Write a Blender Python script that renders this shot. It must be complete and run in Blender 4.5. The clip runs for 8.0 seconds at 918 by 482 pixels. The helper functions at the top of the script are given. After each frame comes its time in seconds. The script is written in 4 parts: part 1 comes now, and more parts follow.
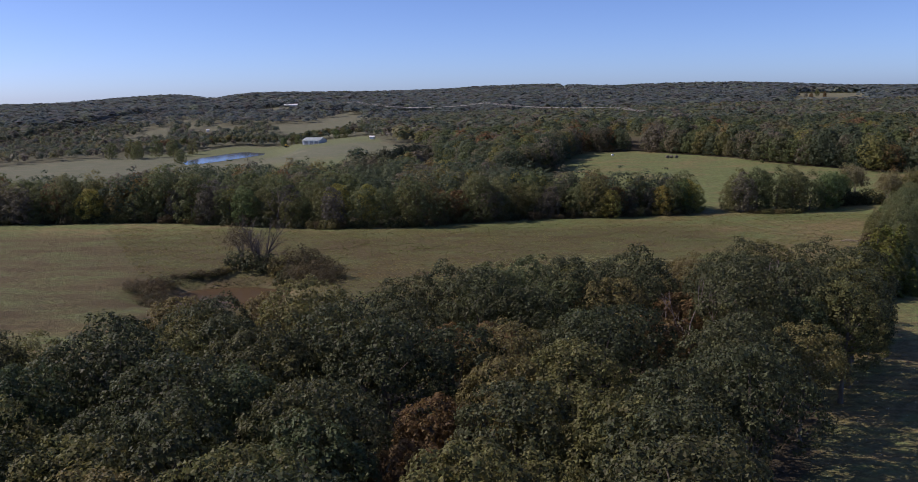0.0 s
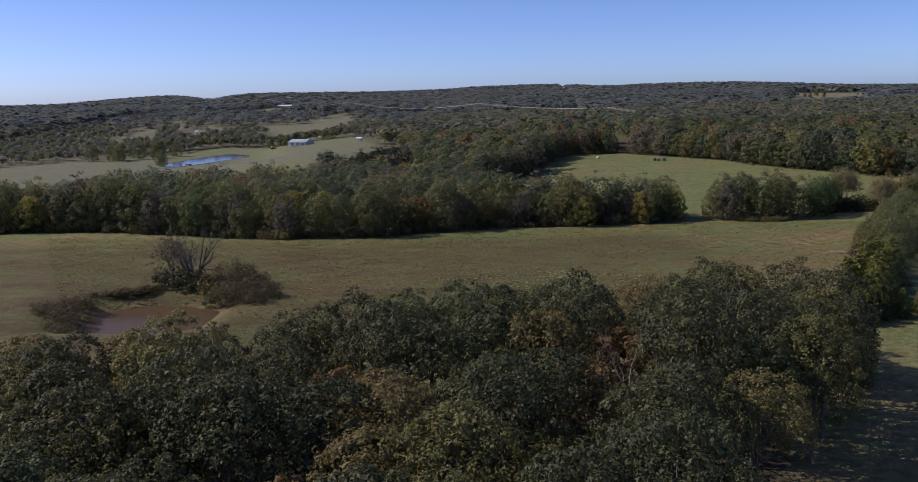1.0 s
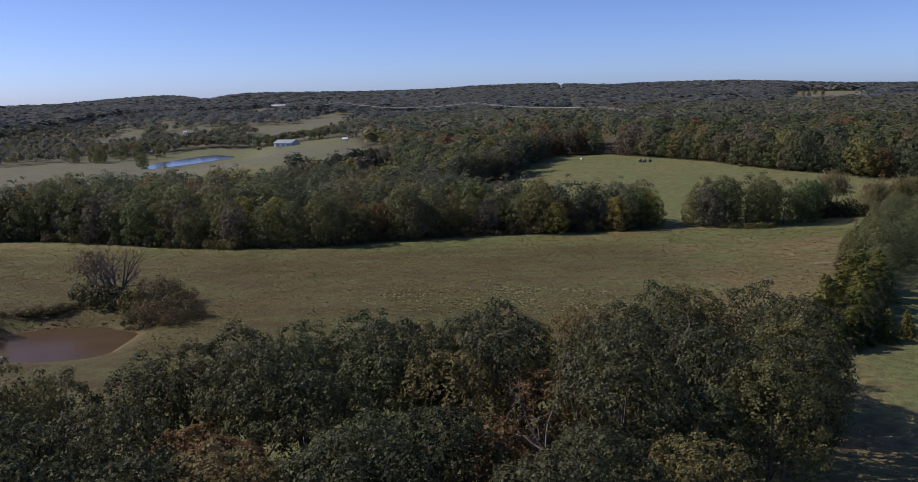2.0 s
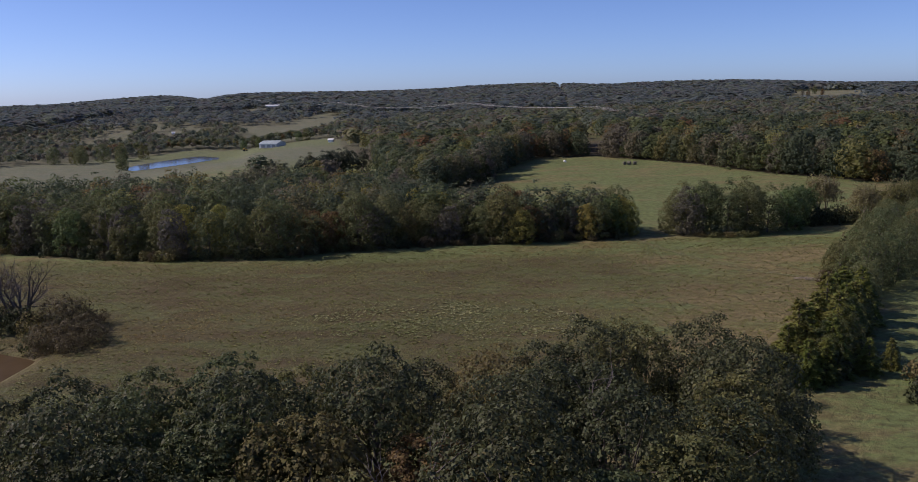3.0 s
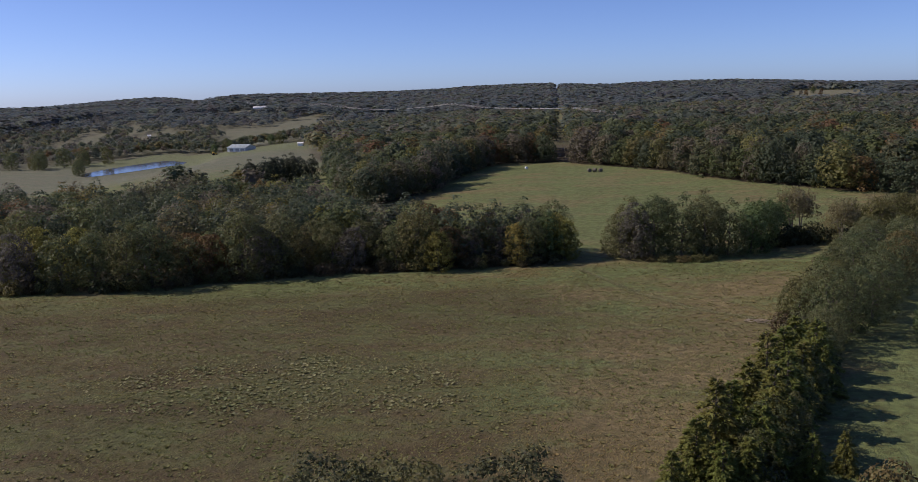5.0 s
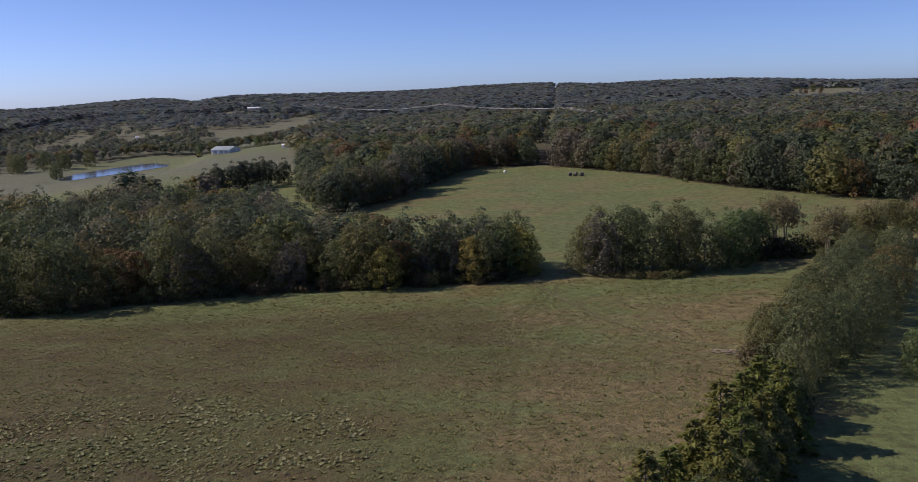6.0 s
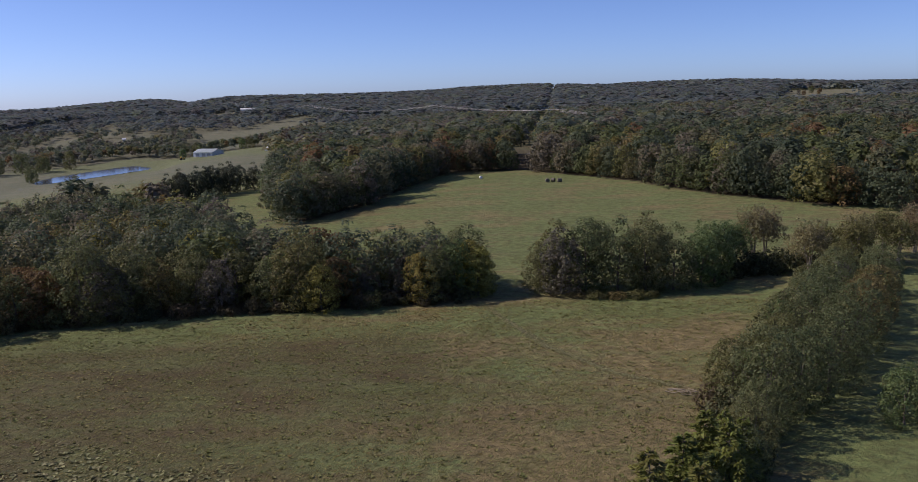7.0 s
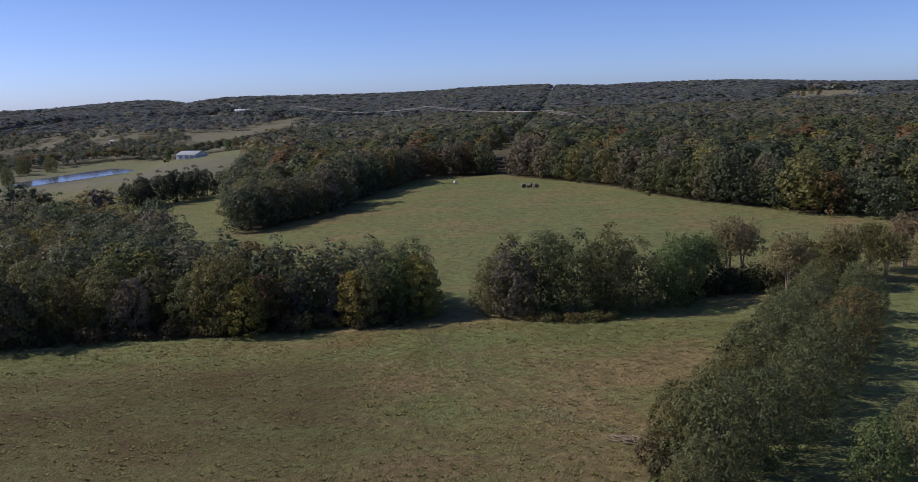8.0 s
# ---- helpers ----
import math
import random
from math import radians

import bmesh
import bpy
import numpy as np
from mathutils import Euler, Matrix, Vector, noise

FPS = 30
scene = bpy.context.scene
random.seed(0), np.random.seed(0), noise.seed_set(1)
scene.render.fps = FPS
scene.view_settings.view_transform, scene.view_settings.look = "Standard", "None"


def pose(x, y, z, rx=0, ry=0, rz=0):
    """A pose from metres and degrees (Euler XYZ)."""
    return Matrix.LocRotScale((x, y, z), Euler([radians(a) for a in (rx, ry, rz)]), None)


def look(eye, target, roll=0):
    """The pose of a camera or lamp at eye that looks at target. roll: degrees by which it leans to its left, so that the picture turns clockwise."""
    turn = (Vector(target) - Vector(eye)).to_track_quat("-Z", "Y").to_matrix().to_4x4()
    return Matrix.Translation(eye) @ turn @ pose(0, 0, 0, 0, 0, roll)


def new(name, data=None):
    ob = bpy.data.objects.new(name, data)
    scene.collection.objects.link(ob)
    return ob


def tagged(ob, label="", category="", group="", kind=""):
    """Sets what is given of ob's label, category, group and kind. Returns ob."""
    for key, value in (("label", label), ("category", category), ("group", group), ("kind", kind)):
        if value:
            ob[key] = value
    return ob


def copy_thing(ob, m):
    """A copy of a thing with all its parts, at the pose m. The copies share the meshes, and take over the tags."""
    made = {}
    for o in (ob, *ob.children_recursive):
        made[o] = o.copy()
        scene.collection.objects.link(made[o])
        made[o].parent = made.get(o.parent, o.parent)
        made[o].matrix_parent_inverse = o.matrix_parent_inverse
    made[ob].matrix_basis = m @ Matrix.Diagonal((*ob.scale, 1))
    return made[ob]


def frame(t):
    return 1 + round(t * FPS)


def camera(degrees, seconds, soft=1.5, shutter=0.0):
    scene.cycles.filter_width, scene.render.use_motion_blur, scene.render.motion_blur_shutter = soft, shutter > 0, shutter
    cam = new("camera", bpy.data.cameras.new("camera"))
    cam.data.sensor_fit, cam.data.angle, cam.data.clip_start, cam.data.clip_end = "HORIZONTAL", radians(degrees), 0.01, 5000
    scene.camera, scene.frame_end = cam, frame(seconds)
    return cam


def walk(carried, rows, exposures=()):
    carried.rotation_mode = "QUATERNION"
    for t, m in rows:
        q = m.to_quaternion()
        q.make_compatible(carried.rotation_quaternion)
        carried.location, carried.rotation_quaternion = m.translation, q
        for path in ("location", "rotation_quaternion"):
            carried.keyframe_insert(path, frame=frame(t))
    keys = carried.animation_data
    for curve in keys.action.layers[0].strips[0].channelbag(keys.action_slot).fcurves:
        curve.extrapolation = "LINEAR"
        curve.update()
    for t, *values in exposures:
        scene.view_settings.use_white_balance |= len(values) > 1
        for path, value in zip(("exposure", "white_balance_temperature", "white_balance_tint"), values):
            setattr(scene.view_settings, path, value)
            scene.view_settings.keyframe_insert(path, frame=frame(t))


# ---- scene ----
cam = camera(55.6, 8.0, soft=0.8)
PATH = [
    (0, (-1.504, -5.01, 33.038), (-1.509, -3.039, 32.701), -1.1),
    (0.5, (3.166, 2.303, 32.894), (3.159, 4.274, 32.557), -1.2),
    (1, (7.547, 9.29, 32.839), (7.539, 11.261, 32.503), -1.2),
    (1.5, (11.875, 16.005, 32.73), (11.867, 17.976, 32.393), -1.3),
    (3, (25.22, 36.394, 32.344), (25.207, 38.365, 32.006), -1.4),
    (3.5, (29.807, 43.721, 32.171), (29.794, 45.692, 31.834), -1.5),
    (4, (34.251, 50.781, 31.999), (34.237, 52.753, 31.663), -1.5),
    (4.5, (38.566, 57.38, 31.928), (38.55, 59.352, 31.592), -1.5),
    (6, (51.774, 78.053, 32.01), (51.75, 80.024, 31.673), -1.8),
    (6.5, (56.106, 84.71, 32.051), (56.081, 86.682, 31.715), -1.7),
    (7, (60.357, 91.224, 32.099), (60.332, 93.195, 31.764), -1.8),
    (7.5, (64.704, 97.669, 32.057), (64.678, 99.641, 31.722), -1.9),
    (8, (68.993, 104.076, 31.852), (68.964, 106.048, 31.519), -1.8),
]
walk(cam, [(t, look(eye, target, roll)) for t, eye, target, roll in PATH], [(0.0, 0.84, 6560, 20), (1.5, 0.83, 6560, 20), (3.0, 0.69, 6560, 20), (4.5, 0.69, 6560, 20), (6.0, 0.73, 6560, 20), (8.0, 0.76, 6560, 20)])

# ---- daylight: clear autumn sky, sun to the west and slightly ahead ----
SUN_AZ, SUN_EL = -82.0, 40.0
sun_dir = Vector((math.sin(radians(SUN_AZ)) * math.cos(radians(SUN_EL)), math.cos(radians(SUN_AZ)) * math.cos(radians(SUN_EL)), math.sin(radians(SUN_EL))))
world = bpy.data.worlds.new("clear_sky")
scene.world = world
world.use_nodes = True
wn = world.node_tree.nodes
sky = wn.new("ShaderNodeTexSky")
sky.sky_type = "NISHITA"
sky.sun_disc = False
sky.sun_elevation, sky.sun_rotation = radians(SUN_EL), radians(SUN_AZ)
sky.air_density, sky.dust_density, sky.ozone_density = 0.5, 0.55, 6.0
wn["Background"].inputs["Strength"].default_value = 0.075
cool = wn.new("ShaderNodeMix")
cool.data_type, cool.blend_type = "RGBA", "MULTIPLY"
cool.inputs[0].default_value, cool.inputs[7].default_value = 1.0, (0.94, 0.98, 1.10, 1)
world.node_tree.links.new(sky.outputs[0], cool.inputs[6])
world.node_tree.links.new(cool.outputs[2], wn["Background"].inputs["Color"])
sun = new("sun", bpy.data.lights.new("sun", "SUN"))
sun.data.energy, sun.data.angle, sun.data.color = 2.6, radians(0.53), (1.0, 0.91, 0.80)
sun.matrix_world = look(sun_dir * 500, (0, 0, 0))


# ---- materials ----
def shader(name, rough=0.8):
    mat = bpy.data.materials.new(name)
    mat.use_nodes = True
    nt = mat.node_tree
    bsdf = nt.nodes["Principled BSDF"]
    bsdf.inputs["Roughness"].default_value = rough
    bsdf.inputs["Specular IOR Level"].default_value = 0.25
    return mat, nt, bsdf


def node(nt, kind, **sockets):
    n = nt.nodes.new(kind)
    for k, v in sockets.items():
        n.inputs[k.replace("_", " ")].default_value = v
    return n


def blend(nt, fac, a, b, mode="MIX"):
    n = nt.nodes.new("ShaderNodeMix")
    n.data_type, n.blend_type = "RGBA", mode
    for sock, v in ((0, fac), (6, a), (7, b)):
        if isinstance(v, bpy.types.NodeSocket):
            nt.links.new(v, n.inputs[sock])
        else:
            n.inputs[sock].default_value = v if sock == 0 else (*v, 1)
    return n.outputs[2]


def spread(nt, value, lo, hi, a=0.0, b=1.0):
    n = nt.nodes.new("ShaderNodeMapRange")
    nt.links.new(value, n.inputs[0])
    for k, v in zip((1, 2, 3, 4), (lo, hi, a, b)):
        n.inputs[k].default_value = v
    return n.outputs[0]


def noise_at(nt, scale, detail=4.0, stretch=(1, 1, 1), turn=0.0, rough=0.55):
    geo = nt.nodes.new("ShaderNodeNewGeometry")
    mp = nt.nodes.new("ShaderNodeMapping")
    mp.inputs["Scale"].default_value = stretch
    mp.inputs["Rotation"].default_value = (0, 0, radians(turn))
    nt.links.new(geo.outputs["Position"], mp.inputs["Vector"])
    n = node(nt, "ShaderNodeTexNoise", Scale=scale, Detail=detail, Roughness=rough)
    nt.links.new(mp.outputs[0], n.inputs["Vector"])
    return n.outputs["Fac"]


def foliage(name, one, two, three, per_tree="object", through_light=0.44, patch=0.35, leafy=(0.62, 1.42), four=None, vivid=1.0, ends=None):
    """Leaves: hue drifts from tree to tree and within a crown, brightness from leaf to leaf."""
    mat, nt, bsdf = shader(name, 0.58)
    bsdf.inputs["Specular IOR Level"].default_value = 0.2
    if per_tree == "object":
        tree = nt.nodes.new("ShaderNodeObjectInfo").outputs["Random"]
    else:
        at = nt.nodes.new("ShaderNodeAttribute")
        at.attribute_name = "tree"
        tree = at.outputs["Fac"]
    leaf = nt.nodes.new("ShaderNodeNewGeometry").outputs["Random Per Island"]
    if four:
        ramp_ = nt.nodes.new("ShaderNodeValToRGB")
        cr = ramp_.color_ramp
        for pos, c in ((0.0, one), (0.32, two), (0.46, (1.3 * vivid ** 0.6 * two[0], 1.25 * vivid ** 0.6 * two[1], 0.85 / vivid * two[2])), (0.58, three), (0.72, four), (0.86, ends[0] if ends else (0.155 * vivid, 0.105 * vivid ** 0.5, 0.062))):
            e = cr.elements[0] if pos == 0.0 else cr.elements.new(pos)
            e.color = (*c, 1)
        cr.elements[-1].position, cr.elements[-1].color = 1.0, (*(ends[1] if ends else (0.215 * vivid, 0.190 * vivid, 0.062)), 1)
        nt.links.new(tree, ramp_.inputs[0])
        col = ramp_.outputs[0]
    else:
        col = blend(nt, spread(nt, tree, 0.0, 0.6), one, two)
        col = blend(nt, spread(nt, tree, 0.62, 1.0), col, three)
    col = blend(nt, spread(nt, noise_at(nt, patch, 2.0), 0.4, 0.7, 0.0, 0.3), col, three)
    hsv = nt.nodes.new("ShaderNodeHueSaturation")
    nt.links.new(col, hsv.inputs["Color"])
    nt.links.new(spread(nt, leaf, 0, 1, *leafy), hsv.inputs["Value"])
    nt.links.new(spread(nt, leaf, 0, 1, 0.485, 0.515), hsv.inputs["Hue"])
    nt.links.new(hsv.outputs[0], bsdf.inputs["Base Color"])
    tr = nt.nodes.new("ShaderNodeBsdfTranslucent")
    nt.links.new(hsv.outputs[0], tr.inputs["Color"])
    mix = nt.nodes.new("ShaderNodeMixShader")
    mix.inputs[0].default_value = through_light
    nt.links.new(bsdf.outputs[0], mix.inputs[1])
    nt.links.new(tr.outputs[0], mix.inputs[2])
    nt.links.new(mix.outputs[0], nt.nodes["Material Output"].inputs[0])
    return mat


def mottled(name, a, b, scale, rough=0.85, bump=0.0, metal=0.0, stretch=(1, 1, 1)):
    mat, nt, bsdf = shader(name, rough)
    f = noise_at(nt, scale, 5.0, stretch)
    g = noise_at(nt, scale * 0.13, 3.0)
    col = blend(nt, spread(nt, f, 0.35, 0.65), a, b)
    col = blend(nt, spread(nt, g, 0.4, 0.7, 0, 0.4), col, tuple(0.7 * c for c in a))
    nt.links.new(col, bsdf.inputs["Base Color"])
    bsdf.inputs["Metallic"].default_value = metal
    if bump:
        bp = node(nt, "ShaderNodeBump", Strength=bump, Distance=0.05)
        nt.links.new(f, bp.inputs["Height"])
        nt.links.new(bp.outputs[0], bsdf.inputs["Normal"])
    return mat


OAK = foliage("oak_leaves", (0.044, 0.054, 0.025), (0.062, 0.070, 0.033), (0.080, 0.080, 0.035), through_light=0.36, leafy=(0.48, 1.65))
# Oak leaves brightened for farther trees: haze and lens falloff put into the colour.
BRIGHT_OAK = foliage("brightened_oak_leaves", (0.088, 0.112, 0.049), (0.121, 0.137, 0.059), (0.151, 0.148, 0.064), leafy=(0.62, 1.42))
OLIVE = foliage("olive_leaves", (0.110, 0.117, 0.044), (0.143, 0.140, 0.053), (0.168, 0.133, 0.057))
RUST = foliage("rust_leaves", (0.144, 0.091, 0.043), (0.163, 0.103, 0.046), (0.125, 0.101, 0.046))
GOLD = foliage("yellowing_leaves", (0.267, 0.247, 0.062), (0.215, 0.218, 0.060), (0.280, 0.215, 0.060))
FRESH = foliage("fresh_green_leaves", (0.099, 0.146, 0.056), (0.121, 0.162, 0.062), (0.155, 0.168, 0.065))
HICKORY = foliage("hickory_leaves", (0.060, 0.080, 0.036), (0.076, 0.096, 0.042), (0.098, 0.106, 0.044), through_light=0.36)
CEDAR = foliage("cedar_foliage", (0.147, 0.182, 0.048), (0.184, 0.205, 0.053), (0.202, 0.189, 0.057), through_light=0.5)
PINE = foliage("pine_needles", (0.044, 0.060, 0.040), (0.056, 0.070, 0.046), (0.072, 0.078, 0.048))
ASH = foliage("thin_grey_leaves", (0.123, 0.114, 0.095), (0.143, 0.128, 0.103), (0.134, 0.123, 0.090))
THINLEAF = foliage("thin_autumn_leaves", (0.187, 0.175, 0.080), (0.228, 0.202, 0.101), (0.216, 0.167, 0.095))
BRUSH = foliage("brush_leaves", (0.083, 0.075, 0.038), (0.105, 0.087, 0.048), (0.109, 0.081, 0.046))
# Blue share raised slightly, a trace of haze in the leaf colour.
WOODS = foliage("mixed_woods_leaves", (0.063, 0.087, 0.053), (0.093, 0.116, 0.063), (0.131, 0.135, 0.070), "attribute", patch=0.05, leafy=(0.78, 1.24), four=(0.158, 0.130, 0.104), ends=((0.196, 0.192, 0.060), (0.190, 0.112, 0.056)))
# Pale bluish leaves: the haze over the far hills is in their colour.
HAZY_HILLS = foliage("hazy_hill_leaves", (0.115, 0.149, 0.154), (0.138, 0.169, 0.166), (0.159, 0.170, 0.163), "attribute", patch=0.02, leafy=(0.94, 1.06), four=(0.132, 0.138, 0.138), ends=((0.130, 0.124, 0.124), (0.146, 0.150, 0.124)))
GRASSY = foliage("grass_blades", (0.150, 0.170, 0.055), (0.216, 0.202, 0.078), (0.274, 0.204, 0.086), "attribute", patch=0.06, leafy=(0.75, 1.25))
# Mixed woods again, lightened and cooled to carry distance haze in the colour.
HAZY_WOODS = foliage("hazy_woods_leaves", (0.094, 0.122, 0.092), (0.124, 0.146, 0.102), (0.150, 0.152, 0.108), "attribute", patch=0.03, leafy=(0.85, 1.18), four=(0.150, 0.142, 0.122), ends=((0.140, 0.116, 0.092), (0.186, 0.176, 0.082)))
WEEDY = foliage("seeding_weeds", (0.195, 0.215, 0.090), (0.300, 0.285, 0.150), (0.255, 0.235, 0.110), "attribute", patch=0.2)
BARK = mottled("bark", (0.090, 0.075, 0.060), (0.150, 0.130, 0.108), 3.0, 0.95, 0.4, stretch=(1, 1, 0.2))
GREYWOOD = mottled("grey_dead_wood", (0.085, 0.072, 0.064), (0.150, 0.132, 0.120), 2.0, 0.9, 0.3, stretch=(1, 1, 0.2))
PALEBARK = mottled("pale_bark", (0.20, 0.17, 0.13), (0.33, 0.29, 0.23), 3.0, 0.9, 0.3, stretch=(1, 1, 0.2))
LOGWOOD = mottled("weathered_log_wood", (0.18, 0.15, 0.11), (0.32, 0.27, 0.20), 2.0, 0.9, 0.3)
TWIGS = mottled("bare_grey_twigs", (0.16, 0.13, 0.12), (0.24, 0.20, 0.19), 1.0, 0.9)
PAINTED = mottled("white_painted_metal", (0.72, 0.73, 0.73), (0.80, 0.80, 0.79), 0.7, 0.5, stretch=(1, 1, 0.3))
ROOFING = mottled("pale_green_metal_roof", (0.40, 0.46, 0.44), (0.52, 0.57, 0.55), 0.6, 0.45, metal=0.3)
DARKDOOR = mottled("grey_door_paint", (0.30, 0.31, 0.33), (0.36, 0.37, 0.38), 0.8, 0.6)
YELLOWPAINT = mottled("yellow_machine_paint", (0.55, 0.32, 0.05), (0.6, 0.38, 0.08), 1.5, 0.5)
RUBBER = mottled("black_rubber", (0.02, 0.02, 0.02), (0.035, 0.033, 0.03), 4.0, 0.9)
POLEWOOD = mottled("weathered_pole_wood", (0.12, 0.095, 0.075), (0.18, 0.15, 0.12), 2.0, 0.9)
WIRE = mottled("aluminium_conductor", (0.46, 0.44, 0.42), (0.56, 0.54, 0.52), 0.02, 0.5, metal=0.3)
HAY = mottled("weathered_hay", (0.11, 0.10, 0.08), (0.18, 0.165, 0.13), 4.0, 0.95, 0.5)


def water_material(name, tint, rough, gloss=0.5, ripple=0.15):
    mat, nt, bsdf = shader(name, rough)
    col = blend(nt, spread(nt, noise_at(nt, 0.15, 3.0), 0.35, 0.7), tint, tuple(0.8 * c for c in tint))
    nt.links.new(col, bsdf.inputs["Base Color"])
    bsdf.inputs["Specular IOR Level"].default_value = gloss
    bsdf.inputs["IOR"].default_value = 1.33
    bp = node(nt, "ShaderNodeBump", Strength=ripple, Distance=0.03)
    nt.links.new(noise_at(nt, 1.6, 3.0), bp.inputs["Height"])
    nt.links.new(bp.outputs[0], bsdf.inputs["Normal"])
    return mat


MUDDY = water_material("muddy_brown_water", (0.084, 0.058, 0.034), 0.25, 0.08)
BLUEWATER = water_material("open_pond_water", (0.085, 0.090, 0.105), 0.10, 0.5, 0.02)


def ground_material():
    """Pasture, dry grass, forest floor and bare mud, laid out by the cover attribute and broken up by noise at several sizes."""
    mat, nt, bsdf = shader("ground_cover", 0.95)
    at = nt.nodes.new("ShaderNodeAttribute")
    at.attribute_name = "cover"
    sep = nt.nodes.new("ShaderNodeSeparateColor")
    nt.links.new(at.outputs["Color"], sep.inputs[0])
    fine = noise_at(nt, 1.6, 10.0, (1.25, 0.95, 1), 24, 0.84)
    tuft = noise_at(nt, 0.75, 6.0, (0.85, 1.15, 1), 10, 0.66)
    mid = noise_at(nt, 0.085, 6.0, (0.8, 1.8, 1), 12, 0.68)
    big = noise_at(nt, 0.022, 4.0, (1, 1.5, 1), -10)
    green = blend(nt, spread(nt, fine, 0.34, 0.66), (0.094, 0.128, 0.044), (0.190, 0.218, 0.080))
    dry = blend(nt, spread(nt, fine, 0.34, 0.66), (0.144, 0.113, 0.053), (0.288, 0.228, 0.108))
    total = sep.outputs[0]
    for field, lo, hi, amount in ((mid, 0.32, 0.68, 0.75), (big, 0.35, 0.65, 0.35), (tuft, 0.3, 0.7, 0.3)):
        add = nt.nodes.new("ShaderNodeMath")
        add.operation = "ADD"
        nt.links.new(total, add.inputs[0])
        nt.links.new(spread(nt, field, lo, hi, -amount, amount), add.inputs[1])
        total = add.outputs[0]
    col = blend(nt, spread(nt, total, 0.05, 0.95), green, dry)
    russet = blend(nt, spread(nt, fine, 0.34, 0.66), (0.048, 0.033, 0.015), (0.100, 0.071, 0.031))
    part_of = nt.nodes.new("ShaderNodeMath")
    part_of.operation = "MULTIPLY"
    nt.links.new(at.outputs["Alpha"], part_of.inputs[0])
    nt.links.new(spread(nt, mid, 0.38, 0.62, 0.45, 1.0), part_of.inputs[1])
    col = blend(nt, part_of.outputs[0], col, russet)
    # Dark blotches put the small shadows of grass clumps into the colour.
    col = blend(nt, spread(nt, tuft, 0.42, 0.62, 0.0, 0.62), col, (0.062, 0.058, 0.022))
    # Far fields blend to grey-green: haze put into the ground colour.
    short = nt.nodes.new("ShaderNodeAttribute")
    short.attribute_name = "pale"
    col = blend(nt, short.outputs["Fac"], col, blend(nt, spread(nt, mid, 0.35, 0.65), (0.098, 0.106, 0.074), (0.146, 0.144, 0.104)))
    litter = blend(nt, spread(nt, fine, 0.35, 0.65), (0.035, 0.030, 0.018), (0.075, 0.058, 0.034))
    col = blend(nt, sep.outputs[1], col, litter)
    mud = blend(nt, spread(nt, fine, 0.35, 0.65), (0.22, 0.15, 0.10), (0.34, 0.26, 0.19))
    col = blend(nt, sep.outputs[2], col, mud)
    nt.links.new(col, bsdf.inputs["Base Color"])
    bp = node(nt, "ShaderNodeBump", Strength=0.75, Distance=0.9)
    relief = nt.nodes.new("ShaderNodeMath")
    relief.operation = "MULTIPLY_ADD"
    relief.inputs[1].default_value = 0.28
    nt.links.new(fine, relief.inputs[0])
    nt.links.new(tuft, relief.inputs[2])
    nt.links.new(relief.outputs[0], bp.inputs["Height"])
    nt.links.new(bp.outputs[0], bsdf.inputs["Normal"])
    return mat


GROUND = ground_material()


# ---- mesh helpers ----
def fast_mesh(name, V, F, mats, F_mat=None, attr=None):
    """A mesh from an array of places and an array of quads or triangles."""
    V, F = np.asarray(V, np.float32), np.asarray(F, np.int32)
    me = bpy.data.meshes.new(name)
    k = F.shape[1]
    me.vertices.add(len(V))
    me.vertices.foreach_set("co", V.ravel())
    me.loops.add(F.size)
    me.loops.foreach_set("vertex_index", F.ravel())
    me.polygons.add(len(F))
    me.polygons.foreach_set("loop_start", np.arange(0, F.size, k, dtype=np.int32))
    for m in mats:
        me.materials.append(m)
    if F_mat is not None:
        me.polygons.foreach_set("material_index", np.asarray(F_mat, np.int32))
    if attr is not None:
        a = me.attributes.new("tree", "FLOAT", "POINT")
        a.data.foreach_set("value", np.asarray(attr, np.float32))
    me.update(calc_edges=True)
    me.validate()
    return me


def part(name, bm, material, parent, label=""):
    me = bpy.data.meshes.new(name)
    bm.to_mesh(me)
    bm.free()
    me.materials.append(material)
    ob = new(name, me)
    ob.parent = parent
    return tagged(ob, label)


def part_mesh(name, me, parent, label=""):
    ob = new(name, me)
    ob.parent = parent
    return tagged(ob, label)


def box(bm, size, at, turn=0.0, bevel=0.0):
    r = bmesh.ops.create_cube(bm, size=1.0, matrix=Matrix.Translation(at) @ Matrix.Rotation(radians(turn), 4, "Z") @ Matrix.Diagonal((*size, 1)))
    if bevel:
        edges = list({e for v in r["verts"] for e in v.link_edges})
        bmesh.ops.bevel(bm, geom=edges, offset=bevel, segments=1, affect="EDGES")
    return bm


